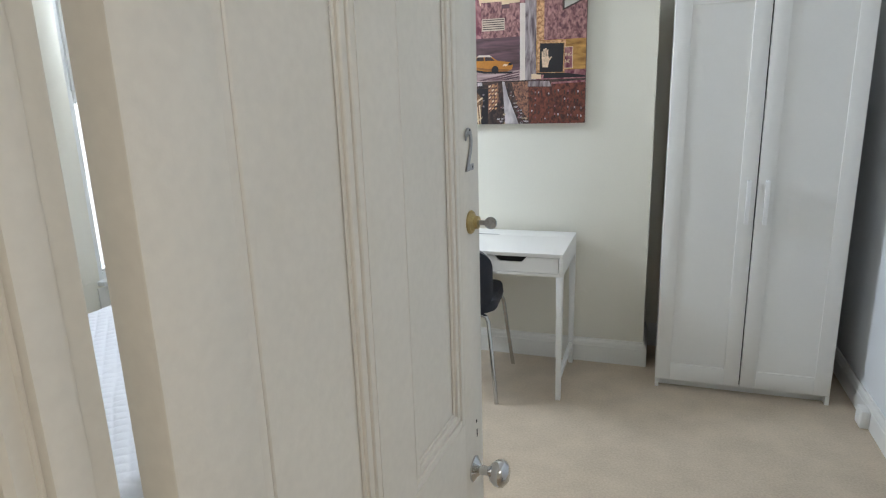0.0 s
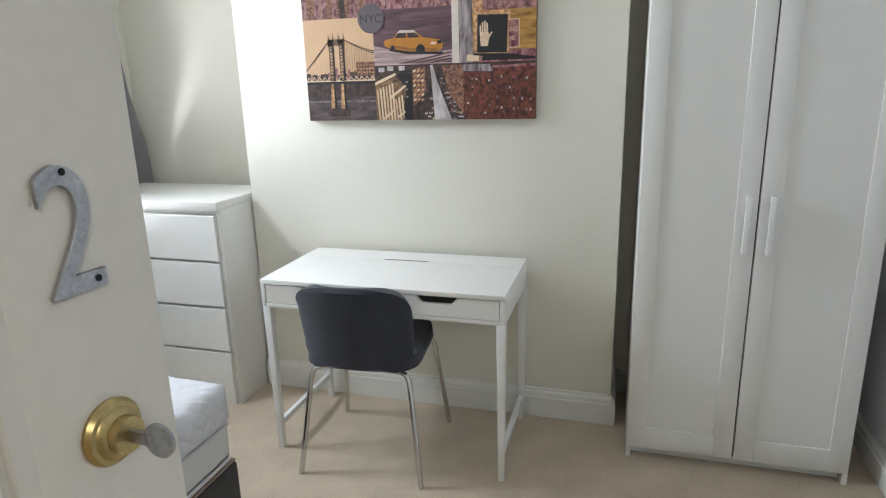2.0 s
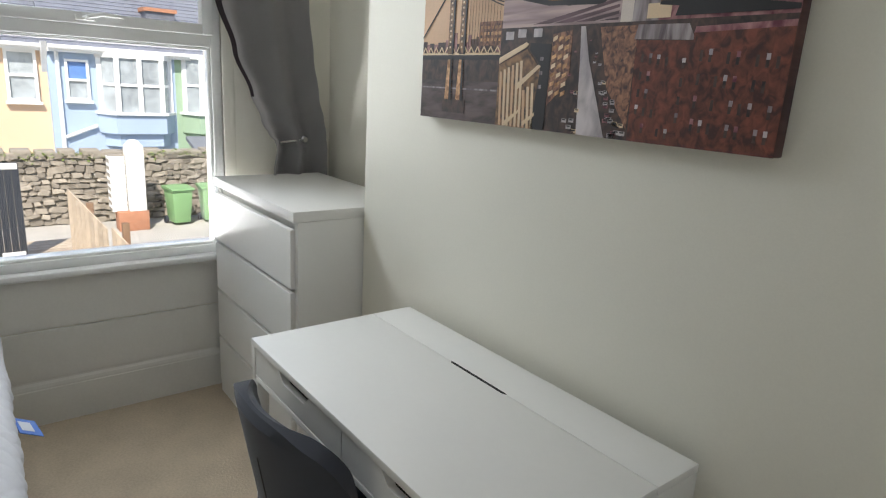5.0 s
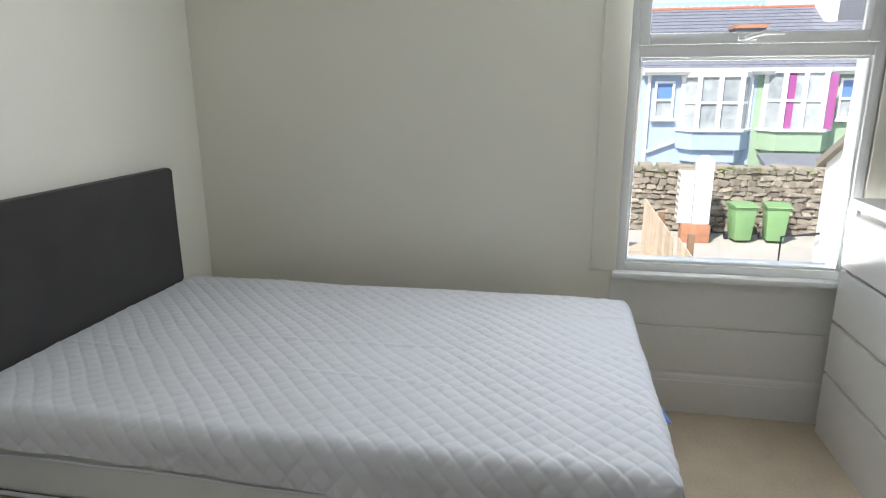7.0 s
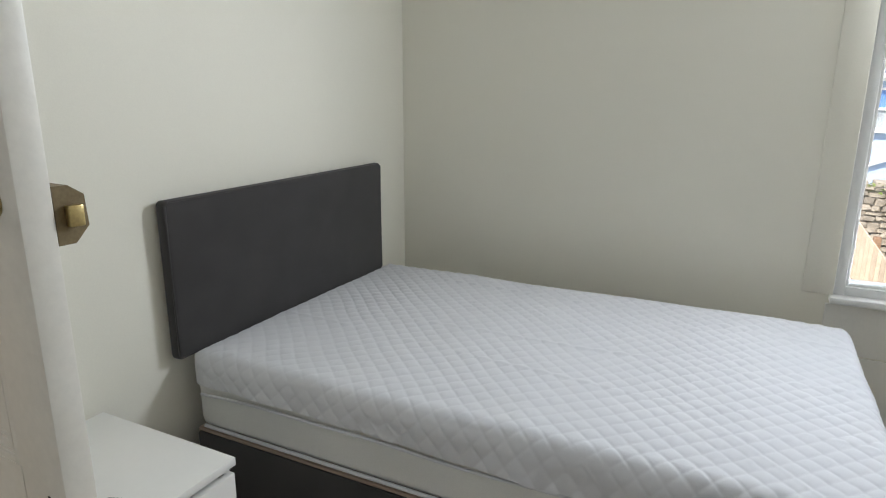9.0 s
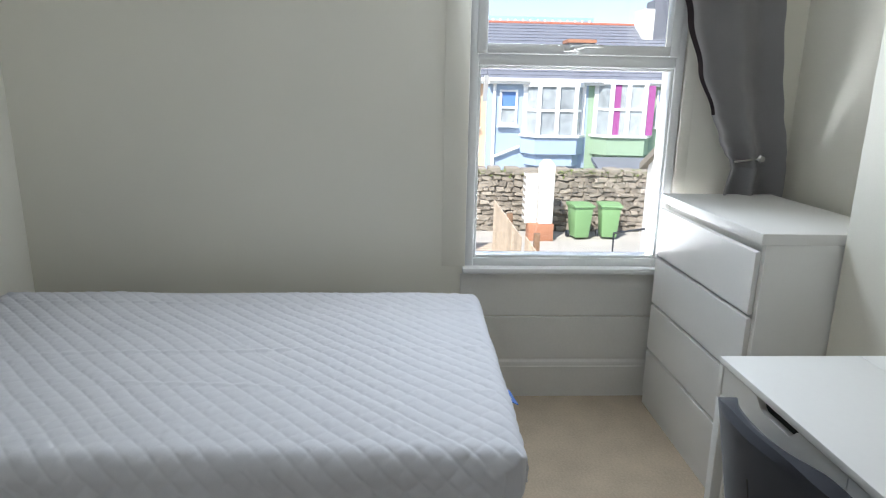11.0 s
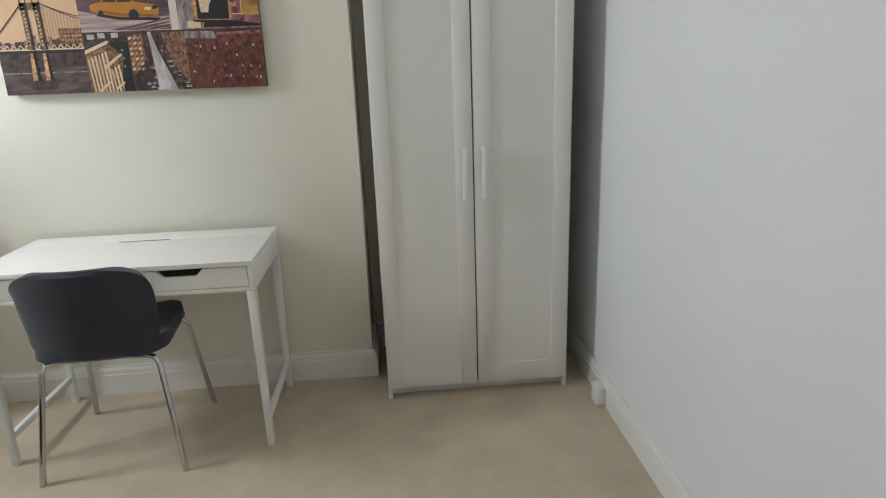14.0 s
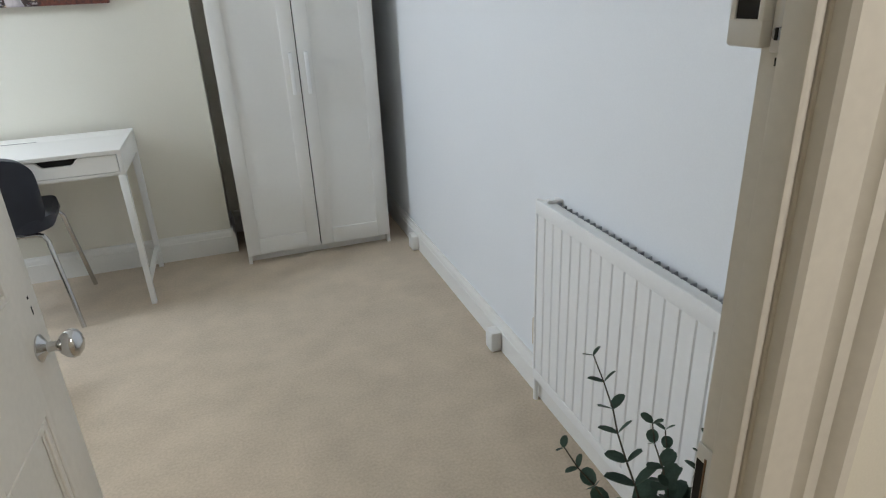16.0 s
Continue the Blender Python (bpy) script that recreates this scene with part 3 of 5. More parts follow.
# ---- desk and chair ----
def build_desk():
    d = base("desk", "white desk with two scoop-handled drawers", "desk", at=(-0.405, 3.705, 0))
    W, D, H = 0.97, 0.497, 0.745
    part("tabletop", boxes((0, W, 0, 0.366, H - 0.018, H), (0, W, 0.3675, D, H - 0.018, H), bevel=0.0012), M_LAMINATE, d)
    slot = prism([(0.375, 0.368), (0.383, 0.362), (0.569, 0.362), (0.577, 0.368), (0.569, 0.3695), (0.383, 0.3695)], "z", H - 0.0005, H + 0.0005)
    # near-black inlay paints the shade down in the slot
    part("cable_slot", slot, M_DARK, d, "narrow cable slot, its shade a dark inlay", False)
    part("apron_side", boxes((0, 0.018, 0.002, D, 0.635, H - 0.0185), bevel=0.001), M_LAMINATE, d)
    part("apron_side", boxes((W - 0.018, W, 0.002, D, 0.635, H - 0.0185), bevel=0.001), M_LAMINATE, d)
    part("apron_back", boxes((0.018, W - 0.018, D - 0.018, D, 0.635, H - 0.0185)), M_LAMINATE, d)
    part("front_rail", boxes((0.0185, W - 0.0185, 0.003, 0.02, 0.633, 0.648), bevel=0.001), M_LAMINATE, d)
    part("underside", boxes((0.0185, W - 0.0185, 0.03, D - 0.02, 0.636, 0.64)), M_LAMINATE, d)
    # dark sheet behind the fronts, added as shade for the gaps and scoops
    part("drawer_gap_shade", boxes((0.0187, W - 0.0187, 0.0205, 0.022, 0.649, H - 0.0187)), M_DARK, d, "dark backing as painted shade round the drawers", False)
    for a, b in ((0.0215, W / 2 - 0.0018), (W / 2 + 0.0018, W - 0.0215)):
        c = (a + b) / 2
        z0, z1 = 0.651, 0.7235
        pts = [(a, z0), (b, z0), (b, z1), (c + 0.088, z1)]
        for k in range(9):
            t = k / 8
            pts.append((c + 0.085 - 0.035 * t, z1 - 0.026 * (0.5 - 0.5 * math.cos(math.pi * t))))
        for k in range(9):
            t = k / 8
            pts.append((c - 0.050 - 0.035 * t, z1 - 0.026 * (0.5 + 0.5 * math.cos(math.pi * t))))
        pts += [(c - 0.088, z1), (a, z1)]
        dr = part("drawer_front", prism(pts, "y", 0.004, 0.02), M_LAMINATE, d)
        # white drawer box coloured near-black for the shade inside
        part("drawer_box", boxes((a + 0.01, b - 0.01, 0.35, 0.36, z0, z1 - 0.004), (a + 0.01, a + 0.02, 0.02, 0.35, z0, z1 - 0.004), (b - 0.02, b - 0.01, 0.02, 0.35, z0, z1 - 0.004)), M_DARK, dr, "drawer inside, shade put into its black colour")
    for x in (0.0, W - 0.032):
        for y in (0.003, D - 0.035):
            bm = boxes((x, x + 0.032, y, y + 0.032, 0, 0.634), bevel=0.002)
            for v in bm.verts:      # legs taper towards the foot
                t = 1 - v.co.z / 0.634
                v.co.x += (x + 0.016 - v.co.x) * 0.28 * t
                v.co.y += (y + 0.016 - v.co.y) * 0.28 * t
            part("leg", bm, M_METALW, d)
        part("stretcher", boxes((x + 0.006, x + 0.026, 0.03, D - 0.03, 0.10, 0.125), bevel=0.002), M_METALW, d)


build_desk()


def build_chair():
    c = base("desk_chair", "dark blue-grey upholstered chair with chromed tube legs", "chair", at=(0.012, 3.83, 0), rz=3.0)
    # chair faces +y: backrest near y = -0.22
    def shell(rows, thick):
        """Closed padded sheet through a grid of points with outward normals."""
        bm = bmesh.new()
        n, m = len(rows), len(rows[0])
        front = [[bm.verts.new(p + nrm * thick / 2) for p, nrm in r] for r in rows]
        back = [[bm.verts.new(p - nrm * thick / 2) for p, nrm in r] for r in rows]
        for j in range(n - 1):
            for i in range(m - 1):
                bm.faces.new((front[j][i], front[j][i + 1], front[j + 1][i + 1], front[j + 1][i]))
                bm.faces.new((back[j][i], back[j + 1][i], back[j + 1][i + 1], back[j][i + 1]))
        ring = [(0, i) for i in range(m)] + [(j, m - 1) for j in range(1, n)] + [(n - 1, i) for i in range(m - 2, -1, -1)] + [(j, 0) for j in range(n - 2, 0, -1)]
        for (a, b), (e, f) in zip(ring, ring[1:] + ring[:1]):
            bm.faces.new((front[a][b], back[a][b], back[e][f], front[e][f]))
        bmesh.ops.recalc_face_normals(bm, faces=bm.faces)
        return bm
    def outline(u, v, power=5.0):
        """Maps a square onto a rounded square."""
        k = (abs(u) ** power + abs(v) ** power) ** (1 / power)
        m = max(abs(u), abs(v))
        return (u * m / k, v * m / k) if k > 1e-6 else (0.0, 0.0)
    def back_point(u, v):
        x = u * (0.222 - 0.012 * (1 - v) * 0.5)
        z = 0.618 + v * 0.168
        y = -0.245 + 0.07 * u * u - 0.03 * v
        return Vector((x, y, z))
    def grid(fn, n):
        rows = []
        for j in range(n + 1):
            r = []
            for i in range(n + 1):
                u, v = outline(2 * i / n - 1, 2 * j / n - 1, 3.6)
                e = 0.01
                p = fn(u, v)
                nrm = (fn(u + e, v) - fn(u - e, v)).cross(fn(u, v + e) - fn(u, v - e)).normalized()
                rim = max(abs(u), abs(v))
                r.append((p, nrm * (1.0 if rim < 0.93 else max(0.25, 1.0 - ((rim - 0.93) / 0.07) ** 2 * 0.75))))
            rows.append(r)
        return rows
    part("backrest", shell(grid(back_point, 28), 0.036), M_NAVY, c)
    def seat_point(u, v):
        return Vector((u * (0.225 - 0.012 * v), 0.0 + v * 0.225, 0.462 + 0.012 * u * u + 0.012 * v * (1 if v > 0 else -0.6) - 0.02 * max(0.0, v - 0.7)))
    part("seat", shell(grid(seat_point, 28), 0.05), M_NAVY, c)
    part("back_seam", tube([back_point(0.0, v / 10) + Vector((0, -0.0185, 0)) for v in range(-9, 5)], 0.0022, 6), M_CHAR, c, "stitched centre seam")
    # tube frame: four splayed legs with bends under the seat
    for sx in (-1, 1):
        part("leg", tube([(sx * 0.05, -0.15, 0.43), (sx * 0.155, -0.165, 0.43), (sx * 0.182, -0.175, 0.424), (sx * 0.195, -0.183, 0.40), (sx * 0.243, -0.245, 0.0)], 0.0105, 12), M_CHROME, c)
        part("leg", tube([(sx * 0.05, 0.15, 0.43), (sx * 0.165, 0.16, 0.43), (sx * 0.19, 0.168, 0.424), (sx * 0.202, 0.176, 0.40), (sx * 0.243, 0.24, 0.0)], 0.0105, 12), M_CHROME, c)


build_chair()


# ---- chest of drawers ----
def build_chest():
    c = base("chest_of_drawers", "white laminate chest with four handleless drawers", "chest of drawers", at=(-1.575, 3.985, 0))
    W, D, H = 0.805, 0.485, 0.985
    part("top", boxes((0, W, 0, D, H - 0.036, H), bevel=0.0025), M_LAMINATE, c)
    part("side", boxes((0.0, 0.022, 0.016, D, 0, H - 0.0365), bevel=0.001), M_LAMINATE, c)
    part("side", boxes((W - 0.022, W, 0.016, D, 0, H - 0.0365), bevel=0.001), M_LAMINATE, c)
    part("back", boxes((0.022, W - 0.022, D - 0.012, D, 0.02, H - 0.0365)), M_LAMINATE, c)
    part("plinth", boxes((0.006, W - 0.024, 0.003, 0.018, 0.0, 0.0555)), M_LAMINATE, c)
    part("carcass_front", boxes((0.0225, W - 0.0225, 0.03, 0.04, 0.06, H - 0.037)), M_LAMINATE, c)
    for k in range(4):
        z0 = 0.058 + k * 0.2195
        z1 = z0 + 0.207
        prof = [(0.0, z0), (0.018, z0), (0.018, z1 - 0.012), (0.012, z1), (0.0, z1 - 0.004)]
        bm = prism(prof, "x", 0.006, W - 0.024)
        part("drawer_front", bm, M_LAMINATE, c)


build_chest()


# ---- wardrobe ----
def build_wardrobe():
    w = base("wardrobe", "tall white two-door wardrobe with panelled doors", "wardrobe", at=(1.0, 4.0, 0))
    W, D, H = 0.78, 0.50, 1.92
    part("side", boxes((0.0, 0.018, 0.019, D, 0, H - 0.02), bevel=0.001), M_LAMINATE, w)
    part("side", boxes((W - 0.018, W, 0.019, D, 0, H - 0.02), bevel=0.001), M_LAMINATE, w)
    part("top", boxes((0, W, 0.019, D, H - 0.0195, H), bevel=0.001), M_LAMINATE, w)
    part("back", boxes((0.018, W - 0.018, D - 0.01, D, 0.04, H - 0.02)), M_LAMINATE, w)
    part("plinth", boxes((0.018, W - 0.018, 0.045, 0.06, 0.0, 0.052)), M_LAMINATE, w)
    # dark strip added behind the seam to paint its shade
    part("door_gap_shade", boxes((W / 2 - 0.01, W / 2 + 0.01, 0.0185, 0.0188, 0.05, H - 0.021)), M_DARK, w, "dark strip as painted shade between the doors", False)
    for x in (0.0, W - 0.018):
        part("foot", boxes((x, x + 0.018, 0.002, 0.0185, 0.0, 0.044)), M_LAMINATE, w)
    for a, b, hx in ((0.001, W / 2 - 0.0028, W / 2 - 0.046), (W / 2 + 0.0028, W - 0.001, W / 2 + 0.030)):
        z0, z1 = 0.046, H - 0.002
        f, t = 0.068, 0.018
        door = part("cabinet_door", boxes((a, a + f, 0, t, z0, z1), (b - f, b, 0, t, z0, z1), (a + f, b - f, 0, t, z0, z0 + f + 0.02), (a + f, b - f, 0, t, z1 - f - 0.02, z1), bevel=0.0015), M_LAMINATE, w)
        part("door_panel", boxes((a + f, b - f, 0.0075, 0.0165, z0 + f + 0.02, z1 - f - 0.02)), M_LAMINATE, door)
        part("handle", boxes((hx, hx + 0.018, -0.036, -0.022, 0.865, 1.066), (hx + 0.002, hx + 0.016, -0.022, 0.0, 0.866, 0.884), (hx + 0.002, hx + 0.016, -0.022, 0.0, 1.047, 1.065), bevel=0.002), M_HANDLE, door, "white bar handle")


build_wardrobe()


# ---- radiator, pipes and boxes ----
def build_radiator():
    r = base("radiator", "white ribbed double panel radiator on the wall", "radiator", at=(RX, 1.46, 0.115))
    L, H = 0.89, 0.625
    # front panel: pressed ribs as a profile along y
    prof = []
    n = 18
    step = L / n
    for k in range(n):
        y = k * step
        prof += [(-0.060, y), (-0.060, y + step * 0.80), (-0.0565, y + step * 0.86), (-0.0565, y + step * 0.94)]
    prof += [(-0.060, L)]
    bm = bmesh.new()
    lo = [bm.verts.new((x, y, 0.035)) for x, y in prof]
    hi = [bm.verts.new((x, y, H - 0.045)) for x, y in prof]
    for i in range(len(prof) - 1):
        bm.faces.new((lo[i], lo[i + 1], hi[i + 1], hi[i]))
    part("ribbed_panel", bm, M_METALW, r, smooth=False)
    part("panel_rim", boxes((-0.062, -0.05, 0, L, H - 0.045, H), (-0.062, -0.05, 0, L, 0, 0.035), (-0.062, -0.05, -0.006, 0.004, 0.0, H), (-0.062, -0.05, L - 0.004, L + 0.006, 0.0, H), bevel=0.003), M_METALW, r)
    part("back_panel", boxes((-0.054, -0.048, 0, L, 0.0, H)), M_METALW, r)
    part("rear_panel", boxes((-0.022, -0.014, 0, L, 0.0, H - 0.05), bevel=0.002), M_METALW, r)
    fin = finish("convector_fin", box(bmesh.new(), -0.026, -0.010, -0.0015, 0.0015, 0.04, H - 0.002), M_STEEL)
    part("top_cover", boxes((-0.0495, -0.022, 0.004, L - 0.004, H - 0.012, H - 0.004), bevel=0.002), M_METALW, r)
    for k in range(29):
        ob = new("convector_fin", fin)
        ob.parent = r
        ob.matrix_basis = pose(0, 0.022 + 0.030 * k, 0)
    for y in (0.14, L - 0.05):
        part("wall_bracket", boxes((-0.014, 0.0, y, y + 0.03, 0.05, H + 0.004), (-0.05, -0.014, y, y + 0.006, H - 0.004, H + 0.006), bevel=0.001), M_METALW, r)
    part("valve_tail", tube([(-0.035, L + 0.0, 0.03), (-0.035, L + 0.022, 0.03), (-0.035, L + 0.03, 0.022), (-0.035, L + 0.03, -0.115)], 0.0085, 12), M_METALW, r, "white painted pipe tail")
    part("lockshield", lathe([(0.013, 0.012), (0.014, 0.02), (0.014, 0.05), (0.009, 0.056)], (-0.035, L + 0.03, 0.0), "z", 16), M_METALW, r)


build_radiator()


def build_skirting_box(y, h, w, d):
    b = base("cable_outlet_box", "small white boxed pipe cover on the skirting", "outlet box", "boxes on the skirting", at=(RX - 0.02, y, 0))
    part("cover", boxes((-d, 0.0, 0, w, 0.004, h), bevel=0.004), M_GLOSS, b)
    part("lid", boxes((-d - 0.002, -d + 0.006, 0.004, w - 0.004, 0.008, h - 0.006), bevel=0.002), M_GLOSS, b)


build_skirting_box(2.70, 0.085, 0.06, 0.042)
build_skirting_box(3.80, 0.085, 0.075, 0.036)
thing("plaster_patch", boxes((RX - 0.004, RX, 2.445, 2.475, 0.16, 0.265), bevel=0.0015), M_PLASTER, "bare chipped plaster patch beside the radiator", "wall damage")


# ---- curtain ----
def build_curtain():
    c = base("curtain", "grey curtain tied back beside the window", "curtain", at=(WX, 0, 0))
    # rows of (height, start y, end y, depth from wall); folds run down the cloth
    spine = ((2.40, 3.93, 4.38, 0.09), (1.9, 3.98, 4.40, 0.10), (1.70, 4.03, 4.42, 0.11), (1.50, 4.08, 4.44, 0.13), (1.33, 4.13, 4.46, 0.15), (1.22, 4.17, 4.48, 0.17), (1.165, 4.205, 4.49, 0.17), (1.145, 4.235, 4.49, 0.16), (1.10, 4.25, 4.495, 0.17), (1.0, 4.235, 4.495, 0.18), (0.80, 4.20, 4.495, 0.12), (0.2, 4.19, 4.495, 0.09))
    zs = [2.40 - 0.02 * k for k in range(111)]
    n = 120
    bm = bmesh.new()
    grid = []
    for z in zs:
        for a, b in zip(spine, spine[1:]):
            if b[0] <= z <= a[0] + 1e-6:
                t = (a[0] - z) / (a[0] - b[0])
                t = t * t * (3 - 2 * t)
                y0, y1, dep = (a[k] + (b[k] - a[k]) * t for k in (1, 2, 3))
                break
        row = []
        gather = (y1 - y0) / 0.56
        for i in range(n + 1):
            u = i / n
            ph = 2 * math.pi * (2.4 * u + 0.25 * math.sin(3 * u + z))
            amp = 0.024 + 0.02 * (1 - gather)
            x = dep * 0.45 + amp * math.sin(ph) + 0.012 * noise.noise(Vector((u * 5, z * 2.0, 3.0)))
            # the leading edge bellies forward above the tie
            belly = math.exp(-((z - 1.27) / 0.14) ** 2) * max(0.0, 1 - u * 2.2)
            x += 0.045 * belly
            y = y0 + (y1 - y0) * u + 0.006 * noise.noise(Vector((u * 4, z * 3.0, 8.0)))
            z2 = z
            if z < 1.17 and z > 1.10:
                z2 = z - 0.02 * math.sin(math.pi * u)
            row.append(bm.verts.new((max(0.012, x), y, z2)))
        grid.append(row)
    for a, b in zip(grid, grid[1:]):
        for i in range(n):
            bm.faces.new((a[i], a[i + 1], b[i + 1], b[i]))
    grid_edge = [(row[0].co.x, row[0].co.y) for row in grid]
    bmesh.ops.solidify(bm, geom=bm.faces[:], thickness=0.003)
    bmesh.ops.recalc_face_normals(bm, faces=bm.faces)
    cl = part("cloth", bm, M_CURTAIN, c)
    cl.data.shade_smooth()
    # dark lining turned out along the window edge
    bm = bmesh.new()
    strip = []
    for z, row in zip(zs, grid_edge):
        if z > 1.30:
            w = 0.016 * min(1.0, (z - 1.30) / 0.5)
            strip.append((bm.verts.new((row[0], row[1] - w, z)), bm.verts.new((row[0] + 0.004, row[1] + 0.012, z))))
    for a, b in zip(strip, strip[1:]):
        bm.faces.new((a[0], a[1], b[1], b[0]))
    bmesh.ops.solidify(bm, geom=bm.faces[:], thickness=0.003)
    part("lining", bm, M_LINING, c, "dark curtain lining")
    part("tieback_hook", tube([(0.0, 4.39, 1.138), (0.05, 4.39, 1.138), (0.098, 4.375, 1.140), (0.105, 4.34, 1.136), (0.10, 4.27, 1.126)], 0.0065, 10), M_CHROME, c, "metal tieback hook")
    bm = lathe([(0.001, 0), (0.016, 0.002), (0.018, 0.012), (0.012, 0.02), (0.001, 0.022)], (0.095, 4.385, 1.14), "x", 20)
    part("hook_end", bm, M_CHROME, c)
    part("curtain_pole", tube([(0.08, 2.95, 2.42), (0.08, 4.5, 2.42)], 0.014, 14), M_STEEL, c)


build_curtain()


# ---- plant by the door ----
def build_plant():
    p = base("potted_eucalyptus", "potted eucalyptus with round grey-green leaves", "plant", at=(1.68, 1.42, 0))
    part("pot", lathe([(0.001, 0.0), (0.06, 0.0), (0.075, 0.02), (0.085, 0.16), (0.088, 0.17), (0.080, 0.17), (0.076, 0.15), (0.001, 0.15)], (0, 0, 0)), M_POT, p)
    part("soil", lathe([(0.001, 0.148), (0.076, 0.148), (0.076, 0.152), (0.001, 0.156)], (0, 0, 0)), M_SOIL, p)
    rnd = random.Random(5)
    leaf_faces = bmesh.new()
    def leaf(pos, direction, up, size):
        d = direction.normalized()
        s = d.cross(up).normalized()
        n = s.cross(d)
        k = 10
        rim = []
        for a in range(k):
            th = 2 * math.pi * a / k
            q = pos + d * size * (0.55 - 0.55 * math.cos(th)) + s * size * 0.42 * math.sin(th) + n * size * 0.10 * abs(math.sin(th))
            rim.append(leaf_faces.verts.new(q))
        mid = leaf_faces.verts.new(pos + d * size * 0.55)
        for a in range(k):
            leaf_faces.faces.new((mid, rim[a], rim[(a + 1) % k]))
    stems = [((-0.02, 0.01), (-0.09, 0.20, 0.70), 0.0), ((0.0, -0.01), (-0.20, 0.10, 0.60), 0.03), ((0.02, 0.0), (-0.06, 0.06, 0.64), 0.02), ((-0.01, 0.0), (-0.12, -0.04, 0.56), 0.02), ((0.01, 0.02), (0.06, 0.0, 0.60), 0.02), ((0.0, 0.0), (0.0, -0.08, 0.58), 0.02), ((0.02, 0.02), (0.02, 0.12, 0.56), 0.02), ((0, 0.02), (-0.05, 0.02, 0.54), 0.02), ((0.01, 0), (0.09, 0.08, 0.55), 0.02)]
    for (bx, by), tip, wob in stems:
        pts = []
        for k in range(13):
            t = k / 12
            pts.append(Vector((bx + (tip[0] - bx) * t ** 1.5, by + (tip[1] - by) * t ** 1.5, 0.15 + (tip[2] - 0.15) * t)) + Vector((rnd.uniform(-1, 1), rnd.uniform(-1, 1), 0)) * 0.004)
        part("stem", tube(pts, [0.0035 - 0.0024 * k / 12 for k in range(13)], 7), M_STEM, p)
        for k in range(3, 13):
            t = k / 12
            d = (pts[k] - pts[k - 1]).normalized()
            side = d.cross(Vector((rnd.uniform(-1, 1), rnd.uniform(-1, 1), 0.2))).normalized()
            size = (0.056 - 0.036 * max(0, t - 0.45) / 0.55) * rnd.uniform(0.85, 1.15)
            for sgn in (-1, 1):
                leaf(pts[k], side * sgn + d * 0.55, d, size)
    bmesh.ops.solidify(leaf_faces, geom=leaf_faces.faces[:], thickness=0.0006)
    part("leaves", leaf_faces, M_LEAF, p)


build_plant()


# ---- canvas print ----
def flat_mat(name, colour, var=0.12, scale=30.0):
    return mat(name, colour, 0.6, var=var, scale=scale, fine=300, bump=0.05)


def photo_mat(name, dark, light, sx, sz, warp=0.6, detail=6.0):
    """Printed picture texture: stretched noise between two inks."""
    m = bpy.data.materials.new(name)
    m.use_nodes = True
    nt = m.node_tree
    b = nt.nodes["Principled BSDF"]
    geo = nt.nodes.new("ShaderNodeNewGeometry")
    mp = nt.nodes.new("ShaderNodeMapping")
    mp.inputs["Scale"].default_value = (sx, 1, sz)
    nz = nt.nodes.new("ShaderNodeTexNoise")
    nz.inputs["Scale"].default_value, nz.inputs["Detail"].default_value, nz.inputs["Distortion"].default_value = 1.0, detail, warp
    rp = nt.nodes.new("ShaderNodeValToRGB")
    rp.color_ramp.elements[0].position, rp.color_ramp.elements[0].color = 0.36, (*dark, 1)
    rp.color_ramp.elements[1].position, rp.color_ramp.elements[1].color = 0.66, (*light, 1)
    nt.links.new(geo.outputs["Position"], mp.inputs["Vector"])
    nt.links.new(mp.outputs["Vector"], nz.inputs["Vector"])
    nt.links.new(nz.outputs["Fac"], rp.inputs["Fac"])
    nt.links.new(rp.outputs["Color"], b.inputs["Base Color"])
    b.inputs["Roughness"].default_value = 0.6
    return m


